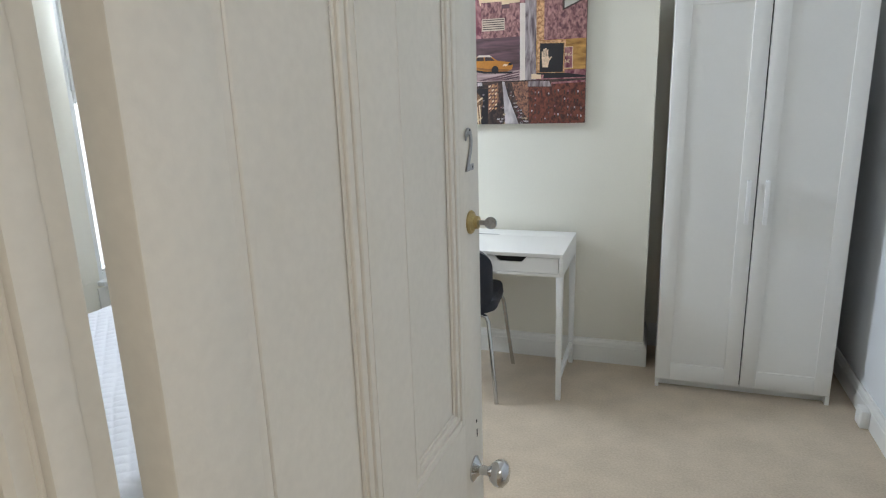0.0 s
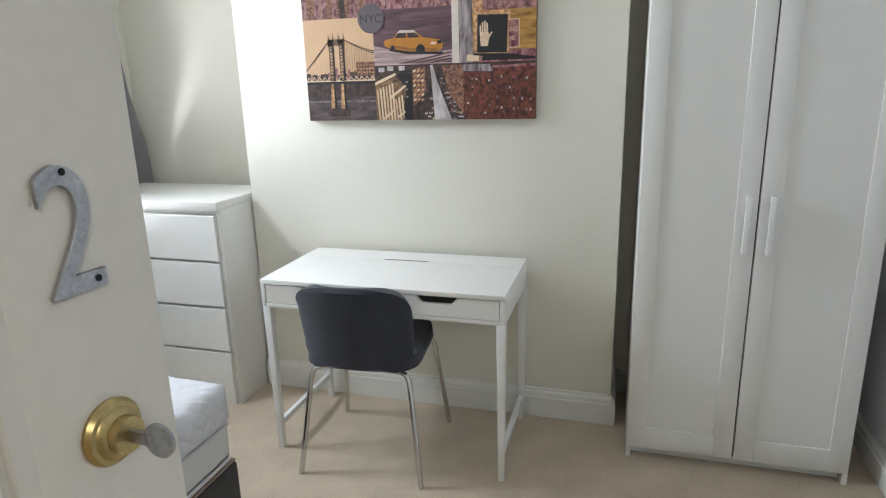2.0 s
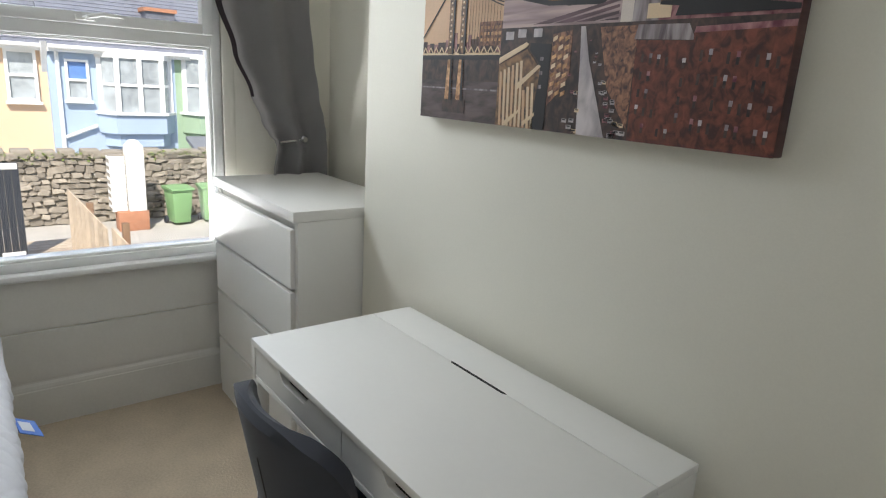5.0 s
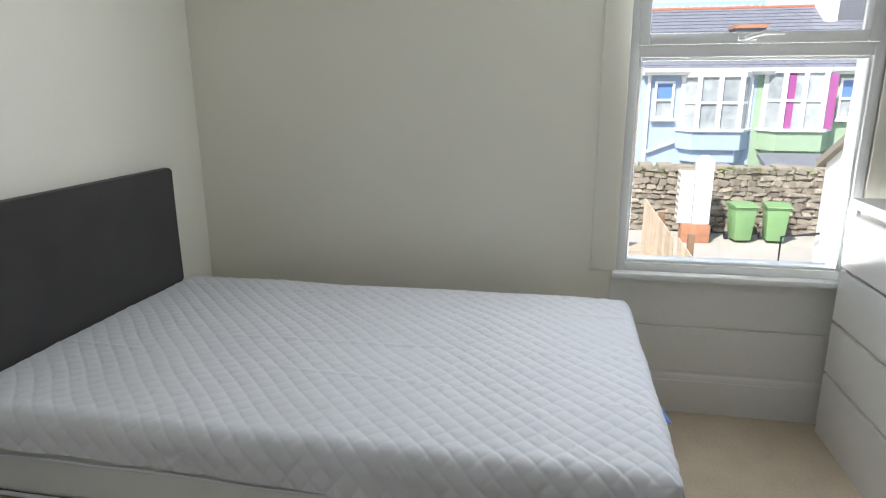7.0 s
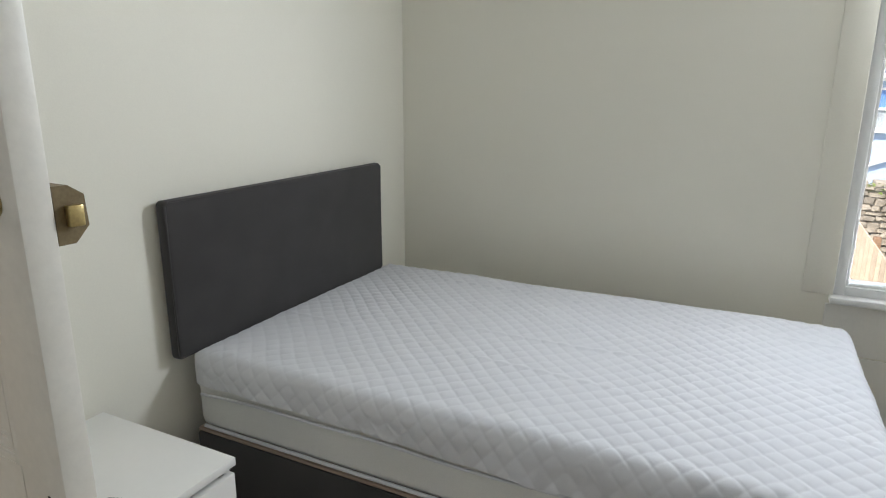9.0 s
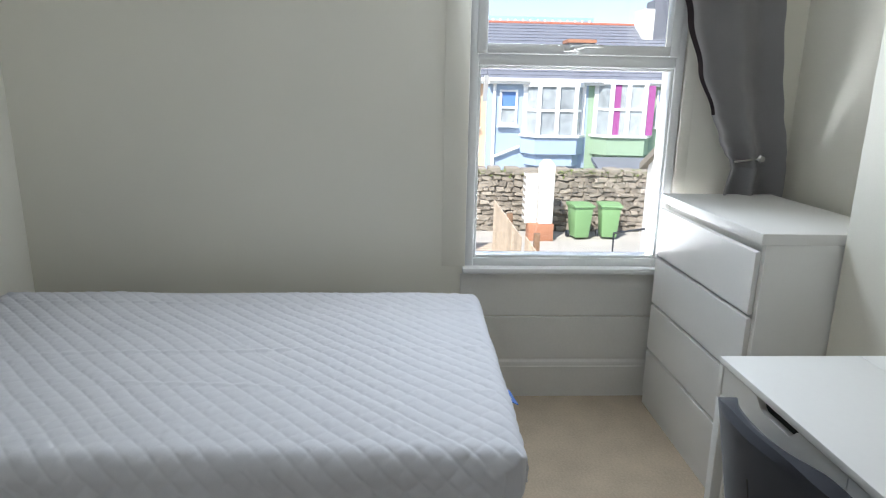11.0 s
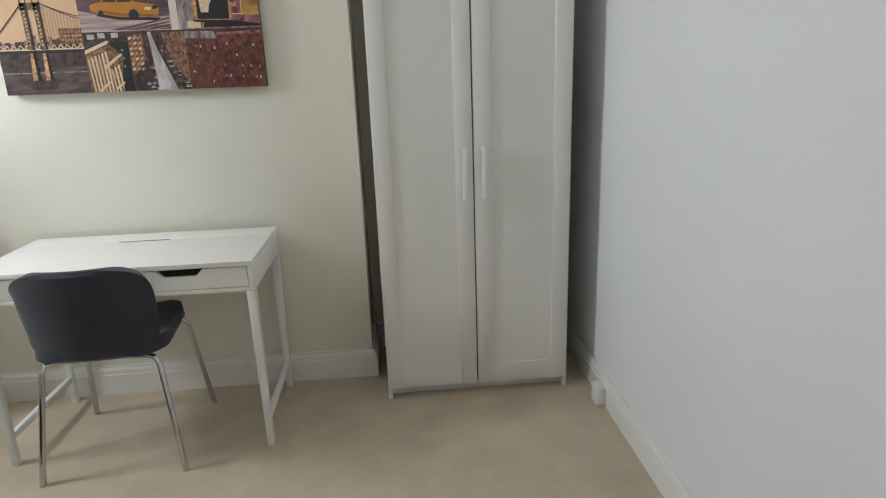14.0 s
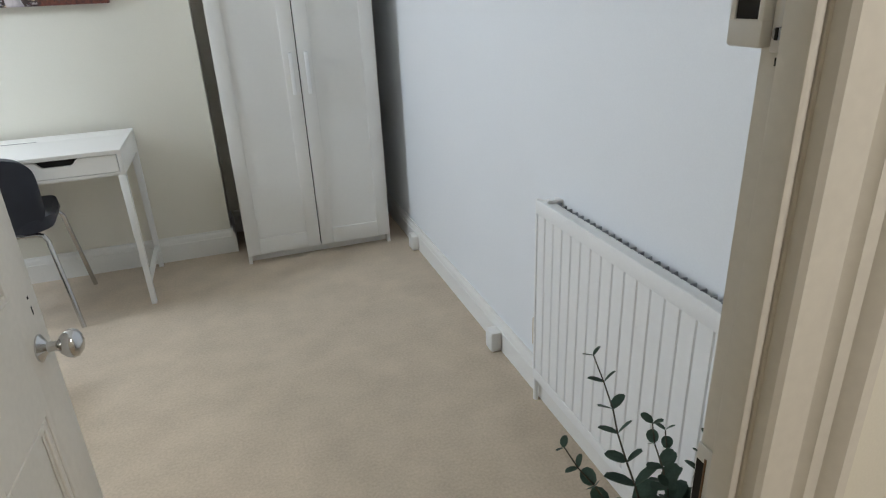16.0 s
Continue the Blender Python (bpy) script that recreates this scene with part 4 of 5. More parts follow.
def build_canvas():
    c = base("canvas_print", "photo collage canvas print of a city above the desk", "picture", at=(-0.398, 4.236, 1.321))
    W, H, T = 0.99, 0.72, 0.03
    part("canvas", boxes((0, W, -T, 0, 0, H), bevel=0.003), photo_mat("canvas_side", (0.05, 0.025, 0.03), (0.16, 0.08, 0.07), 20, 20), c)
    def patch(name, pts, material, lift, label=""):
        y = -T - 0.0003 * lift
        return part(name, prism(pts, "y", y, y + 0.0006), material, c, label, False)
    def rect(name, x0, x1, z0, z1, material, lift, label=""):
        return patch(name, [(x0, z0), (x1, z0), (x1, z1), (x0, z1)], material, lift, label)
    sky = flat_mat("print_sepia_sky", (0.62, 0.40, 0.24), 0.10, 8)
    pale = flat_mat("print_cream", (0.72, 0.55, 0.36), 0.1, 10)
    dusk = photo_mat("print_dusk_road", (0.055, 0.03, 0.035), (0.16, 0.085, 0.10), 5, 40)
    roadl = photo_mat("print_pale_road", (0.20, 0.13, 0.14), (0.52, 0.38, 0.36), 4, 60)
    river = photo_mat("print_river", (0.035, 0.022, 0.022), (0.13, 0.09, 0.085), 14, 50)
    steel = photo_mat("print_bridge", (0.06, 0.035, 0.025), (0.32, 0.17, 0.08), 60, 60)
    glow = photo_mat("print_lit_stone", (0.30, 0.13, 0.05), (0.75, 0.45, 0.22), 70, 70)
    brick = photo_mat("print_red_brick", (0.05, 0.014, 0.010), (0.22, 0.06, 0.035), 60, 45, 0.8, 8)
    town = photo_mat("print_rooftops", (0.06, 0.03, 0.028), (0.40, 0.19, 0.11), 90, 70, 1.0, 8)
    pinkcity = photo_mat("print_pink_city", (0.11, 0.04, 0.05), (0.46, 0.24, 0.22), 70, 45, 0.6, 8)
    darkb = photo_mat("print_dark_block", (0.02, 0.012, 0.012), (0.09, 0.05, 0.04), 60, 40)
    street = photo_mat("print_street", (0.34, 0.30, 0.31), (0.62, 0.56, 0.56), 30, 14)
    taxi = flat_mat("print_taxi_yellow", (0.46, 0.185, 0.02), 0.3, 25)
    black = flat_mat("print_black", (0.012, 0.010, 0.012), 0.2)
    amber = photo_mat("print_amber_box", (0.22, 0.10, 0.02), (0.60, 0.33, 0.08), 12, 30)
    post = photo_mat("print_grey_post", (0.10, 0.07, 0.08), (0.42, 0.36, 0.36), 60, 10)
    grey = flat_mat("print_grey_disc", (0.12, 0.10, 0.11), 0.08)
    maroon = photo_mat("print_maroon", (0.12, 0.02, 0.04), (0.45, 0.22, 0.22), 40, 25)
    x1, x2, zr, z2 = 0.318, 0.655, 0.222, 0.415
    # top left: pink skyline with pale heart
    rect("skyline_print", 0.0, x1 + 0.08, z2, H, pinkcity, 1, "pink-toned skyline picture")
    rect("skyline_sky", 0.0, x1 + 0.08, 0.60, H, pale, 2)
    rnd = random.Random(11)
    x = 0.0
    while x < x1 + 0.06:
        w = rnd.uniform(0.012, 0.035)
        rect("tower_block", x, x + w, z2, z2 + rnd.uniform(0.06, 0.20), rnd.choice((pinkcity, town, darkb, pinkcity)), 3)
        x += w * 0.9
    # bridge picture
    rect("bridge_sky", 0.0, x1, 0.15, z2, sky, 4, "sepia suspension bridge picture")
    rect("river", 0.0, x1, 0.0, 0.17, river, 4)
    x = 0.0
    while x < x1 - 0.01:
        w = rnd.uniform(0.008, 0.022)
        rect("skyline_block", x, min(x + w, x1), 0.17, 0.19 + rnd.uniform(0.0, 0.028), rnd.choice((darkb, pinkcity)), 5)
        x += w
    rect("far_bank", 0.0, x1, 0.10, 0.165, darkb, 5)
    rect("lit_block", 0.235, x1, 0.185, 0.240, town, 6)
    for k in range(6):
        for j in range(3):
            rect("lit_window", 0.241 + k * 0.013, 0.248 + k * 0.013, 0.195 + j * 0.014, 0.202 + j * 0.014, glow, 7)
    rect("waterline", 0.0, x1, 0.078, 0.082, post, 6)
    rect("deck", 0.0, x1, 0.152, 0.163, black, 7)
    rect("deck_edge", 0.0, x1, 0.163, 0.168, pale, 8)
    for k in range(13):
        px = k * 0.0245
        patch("deck_truss", [(px, 0.168), (px + 0.004, 0.168), (px + 0.0125, 0.181), (px + 0.0105, 0.184)], pale, 8)
        patch("deck_truss", [(px + 0.0205, 0.168), (px + 0.0245, 0.168), (px + 0.0125, 0.184), (px + 0.0105, 0.181)], pale, 8)
    for px in (0.113, 0.160):
        rect("bridge_tower_leg", px, px + 0.024, 0.165, 0.333, steel, 9)
        rect("leg_shade", px + 0.017, px + 0.024, 0.165, 0.333, black, 10)
        for k in range(11):
            rect("tower_lamp", px + 0.007, px + 0.012, 0.18 + k * 0.0135, 0.185 + k * 0.0135, pale, 11)
        patch("bridge_pier", [(px - 0.005, 0.05), (px + 0.024, 0.05), (px + 0.020, 0.152), (px + 0.002, 0.152)], glow, 9)
        patch("pier_shade", [(px + 0.013, 0.05), (px + 0.024, 0.05), (px + 0.020, 0.152), (px + 0.013, 0.152)], black, 10)
    rect("pier_foot", 0.100, 0.195, 0.018, 0.052, darkb, 9)
    rect("bridge_portal", 0.110, 0.187, 0.308, 0.334, steel, 9)
    for px in (0.112, 0.133, 0.158, 0.181):
        patch("finial", [(px, 0.333), (px + 0.005, 0.333), (px + 0.0025, 0.362)], darkb, 9)
    def cable_z(t, drop):
        return 0.330 - drop * t + 0.02 * t * t
    for drop in (0.070, 0.078):
        for k in range(10):
            t0, t1 = k / 10, (k + 1) / 10
            xa, xb = 0.185 + (x1 - 0.185) * t0, 0.185 + (x1 - 0.185) * t1
            patch("cable", [(xa, cable_z(t0, drop)), (xb, cable_z(t1, drop)), (xb, cable_z(t1, drop) + 0.003), (xa, cable_z(t0, drop) + 0.003)], black, 9)
    patch("cable", [(0.0, 0.205), (0.113, 0.322), (0.113, 0.328), (0.0, 0.211)], black, 9)
    for k in range(11):
        px = 0.195 + k * 0.0112
        rect("suspender", px, px + 0.0009, 0.18, cable_z((px - 0.185) / (x1 - 0.185), 0.074), steel, 8)
    # taxi picture
    rect("city_street_print", x1, x2, zr, H, dusk, 5, "yellow taxi on a busy street picture")
    rect("street_sky", x1 + 0.02, x2, 0.60, H, pale, 6)
    for a, b, h in ((0.32, 0.40, 0.63), (0.40, 0.45, 0.60), (0.45, 0.56, 0.615), (0.56, 0.60, 0.58), (0.60, x2, 0.605)):
        rect("tower_block", a, b, 0.44, h, rnd.choice((pinkcity, maroon)), 7)
    patch("spire", [(0.405, 0.60), (0.445, 0.60), (0.432, 0.66), (0.425, 0.72), (0.42, 0.66)], maroon, 8)
    rect("bus_sign", 0.455, 0.575, 0.475, 0.535, flat_mat("print_sign_cream", (0.55, 0.46, 0.36), 0.1), 8)
    for k in range(5):
        rect("sign_bar", 0.458, 0.572, 0.482 + k * 0.011, 0.486 + k * 0.011, darkb, 9)
    patch("road_streak", [(x1, zr), (x2, zr), (x2, 0.275), (0.50, 0.262), (x1, 0.30)], roadl, 6)
    for k in range(4):
        patch("road_stripe", [(0.42 + 0.06 * k, zr + 0.005), (0.47 + 0.06 * k, zr + 0.005), (x2 - 0.005, 0.262 - 0.012 * k), (x2 - 0.005, 0.268 - 0.012 * k)], dusk, 7)
    patch("taxi_body", [(0.362, 0.312), (0.37, 0.296), (0.40, 0.286), (0.47, 0.274), (0.59, 0.270), (0.612, 0.280), (0.618, 0.300), (0.602, 0.316), (0.535, 0.326), (0.500, 0.350), (0.43, 0.353), (0.405, 0.328), (0.372, 0.322)], taxi, 8, "yellow taxi")
    patch("taxi_roof", [(0.423, 0.345), (0.507, 0.345), (0.495, 0.355), (0.435, 0.357)], flat_mat("print_taxi_roof", (0.62, 0.55, 0.48), 0.1), 9)
    patch("taxi_window", [(0.412, 0.328), (0.522, 0.326), (0.500, 0.346), (0.430, 0.347)], darkb, 10)
    rect("taxi_pillar", 0.462, 0.467, 0.327, 0.347, taxi, 11)
    patch("taxi_shade", [(0.38, 0.297), (0.47, 0.277), (0.59, 0.272), (0.60, 0.280), (0.48, 0.287), (0.40, 0.300)], flat_mat("print_taxi_shade", (0.26, 0.10, 0.02), 0.3, 25), 9)
    patch("taxi_shadow", [(0.38, 0.280), (0.46, 0.264), (0.61, 0.258), (0.62, 0.268), (0.47, 0.274), (0.40, 0.288)], black, 7)
    for px, r in ((0.522, 0.019), (0.402, 0.010)):
        patch("taxi_wheel", [(px + r * math.cos(a), 0.280 + (0.008 if px < 0.5 else 0.0) + r * 1.05 * math.sin(a)) for a in (2 * math.pi * k / 18 for k in range(18))], black, 10)
    patch("taxi_lamp", [(0.562, 0.298), (0.585, 0.296), (0.59, 0.306), (0.57, 0.308)], pale, 10)
    patch("taxi_grille", [(0.594, 0.299), (0.612, 0.301), (0.609, 0.312), (0.594, 0.311)], black, 10)
    # signal picture
    rect("signal_print", x2, W, zr, H, maroon, 5, "pedestrian signal picture")
    rect("white_post", x2, x2 + 0.028, zr, 0.60, flat_mat("print_white_post", (0.66, 0.58, 0.52), 0.1), 7)
    rect("grey_post", x2 + 0.028, x2 + 0.085, zr, H, post, 7)
    rect("yellow_edge", x2 + 0.085, x2 + 0.125, zr + 0.03, H, glow, 7)
    rect("street_scene", x2 + 0.125, W, 0.42, 0.62, pinkcity, 7)
    patch("street_sign", [(0.87, 0.55), (W, 0.60), (W, 0.655), (0.87, 0.60)], darkb, 9)
    patch("sign_border", [(0.88, 0.562), (W - 0.003, 0.607), (W - 0.003, 0.646), (0.88, 0.596)], flat_mat("print_sign_pale", (0.45, 0.45, 0.40), 0.1), 10)
    rect("amber_housing", x2 + 0.085, W, zr + 0.045, 0.415, amber, 8)
    patch("signal_frame", [(0.742, 0.250), (0.885, 0.246), (0.890, 0.412), (0.746, 0.413)], glow, 9)
    patch("signal_box", [(0.757, 0.258), (0.876, 0.256), (0.880, 0.396), (0.760, 0.400)], black, 10, "dark signal box")
    # lit palm signal: a plain palm shape with five bars
    palm = flat_mat("print_signal_white", (0.70, 0.52, 0.36), 0.35, 90)
    patch("signal_glyph", [(0.772, 0.282), (0.800, 0.281), (0.808, 0.318), (0.803, 0.335), (0.768, 0.335)], palm, 11, "pale signal shape")
    for px, top_z in ((0.768, 0.360), (0.777, 0.372), (0.786, 0.376), (0.795, 0.368)):
        rect("signal_bar", px, px + 0.0065, 0.333, top_z, palm, 11)
    patch("signal_bar", [(0.803, 0.308), (0.820, 0.330), (0.816, 0.336), (0.803, 0.322)], palm, 11)
    rect("side_sign", 0.884, 0.926, 0.272, 0.378, maroon, 10)
    for z0, z1 in ((0.272, 0.275), (0.375, 0.378)):
        rect("sign_border", 0.884, 0.926, z0, z1, pale, 11)
    rect("sign_border", 0.923, 0.926, 0.272, 0.378, pale, 11)
    for word, z in (("ING", 0.332), ("NE", 0.300)):
        cu = bpy.data.curves.new("sign_word", "FONT")
        cu.body, cu.size, cu.extrude = word, 0.024, 0.0002
        tmp = bpy.data.objects.new("sign_word", cu)
        scene.collection.objects.link(tmp)
        me = bpy.data.meshes.new_from_object(tmp.evaluated_get(bpy.context.evaluated_depsgraph_get()))
        bpy.data.objects.remove(tmp)
        me.transform(Matrix(((0.8, 0, 0, 0.886), (0, 0, -1, -T - 0.0003 * 12), (0, 1, 0, z), (0, 0, 0, 1))))
        me.materials.clear()
        me.materials.append(pale)
        new("sign_word", me).parent = c
    rect("kerb_stone", 0.715, 0.765, zr + 0.004, 0.252, pale, 9)
    patch("signal_foot", [(0.775, zr + 0.006), (W, zr + 0.006), (W, 0.236), (0.88, 0.252), (0.742, 0.256), (0.74, 0.249), (0.78, 0.245)], black, 11)
    # bottom picture: street between brick blocks
    rect("avenue_print", x1, W, 0.0, zr, darkb, 10, "brick avenue picture seen from above")
    patch("street_strip", [(0.575, 0.0), (0.648, 0.0), (0.590, 0.15), (0.572, zr - 0.004), (0.560, zr - 0.004), (0.566, 0.15)], street, 12)
    # pale columned facade with slanting cornices
    patch("stone_facade", [(x1, 0.0), (0.435, 0.0), (0.455, 0.13), (0.41, 0.175), (x1, 0.140)], steel, 12)
    for k in range(9):
        px = x1 + 0.004 + k * 0.0135
        zt = 0.125 + 0.005 * k if k < 6 else 0.085 + 0.008 * (k - 6)
        patch("column", [(px + 0.008, 0.0), (px + 0.015, 0.0), (px + 0.008, zt), (px, zt)], pale if k % 3 else sky, 13)
    patch("cornice", [(x1, 0.142), (0.405, 0.178), (0.413, 0.186), (0.405, 0.190), (x1, 0.156)], pale, 14)
    patch("cornice", [(0.385, 0.085), (0.448, 0.132), (0.456, 0.138), (0.448, 0.142), (0.385, 0.100)], pale, 14)
    patch("cornice", [(0.352, 0.0), (0.395, 0.034), (0.397, 0.042), (0.35, 0.012)], pale, 14)
    patch("cornice", [(0.412, 0.004), (0.448, 0.030), (0.448, 0.038), (0.41, 0.014)], pale, 14)
    patch("dark_block", [(0.438, 0.0), (0.480, 0.0), (0.482, 0.185), (0.418, 0.188), (0.418, 0.172), (0.456, 0.14)], black, 13)
    for z in (0.09, 0.12, 0.15):
        rect("lit_window", 0.452, 0.462, z, z + 0.008, post, 14)
    for px, z in ((0.335, 0.196), (0.375, 0.2), (0.425, 0.2)):
        rect("rooftop", px, px + 0.026, z, z + 0.018, street, 12)
    patch("lit_block", [(0.482, 0.055), (0.505, 0.075), (0.540, 0.120), (0.538, 0.212), (0.484, 0.205)], town, 12)
    for k in range(7):
        z = 0.075 + k * 0.019
        for j in range(3):
            px = 0.486 + j * 0.017
            patch("balcony", [(px, z), (px + 0.012, z + 0.006), (px + 0.012, z + 0.014), (px, z + 0.009)], glow if (k + j) % 3 else pale, 13)
    # brick blocks: rows of sash windows with pale lintels
    def brick_face(name, pts, cols, rows_n, xa, xb, za, zb, lift):
        patch(name, pts, brick, lift)
        for i in range(cols):
            for j in range(rows_n):
                if rnd.random() < 0.35:
                    continue
                px, pz = xa + (xb - xa) * i / cols, za + (zb - za) * j / rows_n - 0.012 * i / cols
                hgt = 0.55 * (zb - za) / rows_n
                rect("sash", px, px + 0.0055, pz, pz + hgt * 0.85, darkb, lift + 1)
                if rnd.random() < 0.4:
                    rect("lintel", px, px + 0.0065, pz + hgt * 0.55, pz + hgt, rnd.choice((post, maroon, street)), lift + 2)
    patch("side_street_block", [(0.61, 0.215), (0.64, 0.10), (0.70, 0.02), (0.70, 0.215)], town, 11)
    brick_face("brick_block", [(0.705, 0.0), (0.825, 0.0), (0.822, 0.185), (0.70, 0.188)], 6, 5, 0.715, 0.82, 0.02, 0.18, 12)
    patch("brick_roof", [(0.694, 0.190), (0.822, 0.186), (0.806, 0.214), (0.700, 0.216)], post, 12)
    brick_face("brick_block", [(0.822, 0.0), (W, 0.0), (W, 0.205), (0.818, 0.20)], 9, 4, 0.835, 0.985, 0.03, 0.19, 13)
    patch("parapet", [(0.818, 0.198), (W, 0.203), (W, 0.213), (0.82, 0.208)], maroon, 14)
    for k in range(46):
        pz = 0.20 * rnd.random() ** 1.4
        side = rnd.choice((-1, 1, 1))
        t = pz / 0.2
        px = 0.611 - 0.045 * t + side * (0.045 - 0.030 * t) * rnd.uniform(0.9, 1.8)
        r = 0.011 - 0.008 * t
        m_car = rnd.choice((street, darkb, pale, maroon, street))
        rect("parked_car", px, px + r * 1.3, pz, pz + r * 0.8, m_car, 13)
        rect("parked_car_screen", px + r * 0.2, px + r * 1.1, pz + r * 0.45, pz + r * 0.7, black, 14)
    # grey disc with lettering
    cx, cz, r = 0.312, 0.408, 0.058
    patch("disc", [(cx + r * math.cos(a), cz + r * math.sin(a)) for a in (2 * math.pi * k / 32 for k in range(32))], grey, 15, "grey disc")
    cu = bpy.data.curves.new("lettering", "FONT")
    cu.body, cu.size, cu.extrude, cu.align_x = "NYC", 0.047, 0.0002, "CENTER"
    tmp = bpy.data.objects.new("lettering", cu)
    scene.collection.objects.link(tmp)
    me = bpy.data.meshes.new_from_object(tmp.evaluated_get(bpy.context.evaluated_depsgraph_get()))
    bpy.data.objects.remove(tmp)
    me.transform(Matrix(((1, 0, 0, cx), (0, 0, -1, -T - 0.0003 * 16), (0, 1, 0, cz - 0.017), (0, 0, 0, 1))))
    me.materials.clear()
    me.materials.append(flat_mat("print_lettering", (0.035, 0.028, 0.03), 0.1))
    o = new("lettering", me)
    o.parent = c


build_canvas()


# ---- outside ----
GZ = -2.0
M_CONC = mat("yard_concrete", (0.42, 0.40, 0.36), 0.9, var=0.2, scale=1.2, fine=40, bump=0.4, bump_d=0.01)
M_RENDER_BLUE = mat("blue_render", (0.37, 0.47, 0.61), 0.85, var=0.06, scale=1.5, fine=40, bump=0.3, bump_d=0.005)
M_RENDER_GREEN = mat("green_render", (0.31, 0.43, 0.30), 0.85, var=0.06, scale=1.5, fine=40, bump=0.3, bump_d=0.005)
M_RENDER_ORANGE = mat("apricot_render", (0.70, 0.50, 0.34), 0.85, var=0.06, scale=1.5, fine=40, bump=0.3, bump_d=0.005)
M_RENDER_WHITE = mat("white_render", (0.78, 0.77, 0.73), 0.85, var=0.05, scale=1.5, fine=40, bump=0.3, bump_d=0.005)
M_SLATE = mat("roof_slate", (0.16, 0.17, 0.20), 0.5, var=0.2, scale=3, fine=30, bump=0.3, bump_d=0.01, rand=0.25)
M_RIDGE = mat("red_ridge_tile", (0.40, 0.13, 0.08), 0.8, var=0.2, scale=6)
M_STONE = mat("rubble_stone", (0.29, 0.255, 0.205), 0.9, var=0.35, scale=7, fine=50, bump=0.8, bump_d=0.02, rand=0.3)
M_MORTAR = mat("lime_mortar", (0.29, 0.26, 0.21), 0.95, var=0.25, scale=8, fine=60, bump=0.6, bump_d=0.01)
M_BIN = mat("green_plastic", (0.20, 0.36, 0.16), 0.45, var=0.08, scale=6)
M_TIMBER = mat("weathered_timber", (0.44, 0.36, 0.27), 0.85, var=0.25, scale=9, fine=60, bump=0.4, bump_d=0.004, rand=0.15)
M_BLACK = mat("black_paint", (0.025, 0.03, 0.04), 0.5, var=0.2)
M_TERRA = mat("terracotta", (0.40, 0.19, 0.11), 0.85, var=0.2, scale=8)
M_MOSS = mat("wall_greenery", (0.16, 0.24, 0.04), 0.9, var=0.4, scale=10, fine=60)
# grey lifted to stand in for sky reflected in the panes
M_PANE = mat("sky_toned_window_glass", (0.36, 0.40, 0.42), 0.10, var=0.4, scale=1.4, fine=6, bump=0)
# blue base colour paints the sky reflection onto these panes
M_PANE_BLUE = mat("painted_sky_glass", (0.12, 0.24, 0.52), 0.10, var=0.1, bump=0)
M_MAGENTA = mat("magenta_curtain", (0.34, 0.08, 0.27), 0.8, var=0.1)
M_FARBLUE = mat("far_blue_cladding", (0.28, 0.42, 0.58), 0.5, var=0.1, scale=0.5)

setting("ground", boxes((-400, WX - 0.3, -300, 300, GZ - 0.3, GZ)), M_CONC, "sunlit concrete yard and ground beyond", "ground")
# the house itself below and beside the room
setting("house_wall", boxes((WX - 0.25, WX - 0.02, -1.7, AY + 0.2, GZ, 0.0)), M_RENDER_WHITE, "outer wall under the window", "wall")


def sash_window(parent, y0, y1, z0, z1, x, bars=(), row=None, panes=M_PANE, t=0.07):
    """A white framed window on a wall that faces +x; bars are y positions of mullions."""
    w = part("window", boxes((x, x + 0.08, y0, y0 + t, z0, z1), (x, x + 0.08, y1 - t, y1, z0, z1), (x, x + 0.08, y0 + t, y1 - t, z0, z0 + t), (x, x + 0.08, y0 + t, y1 - t, z1 - t, z1)), M_UPVC, parent, smooth=False)
    for b in bars:
        part("mullion", boxes((x + 0.002, x + 0.075, b - t / 2, b + t / 2, z0 + t, z1 - t)), M_UPVC, w, smooth=False)
    if row:
        part("rail", boxes((x + 0.004, x + 0.07, y0 + t, y1 - t, row - t / 2, row + t / 2)), M_UPVC, w, smooth=False)
    edges = [y0 + t] + sorted(bars) + [y1 - t]
    for a, b in zip(edges, edges[1:]):
        if row:
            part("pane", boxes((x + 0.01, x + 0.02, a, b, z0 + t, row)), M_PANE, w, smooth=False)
            part("pane", boxes((x + 0.01, x + 0.02, a, b, row, z1 - t)), panes, w, smooth=False)
        else:
            part("pane", boxes((x + 0.01, x + 0.02, a, b, z0 + t, z1 - t)), panes, w, smooth=False)
    part("sill", boxes((x, x + 0.14, y0 - 0.05, y1 + 0.05, z0 - 0.07, z0)), M_UPVC, w, smooth=False)
    return w


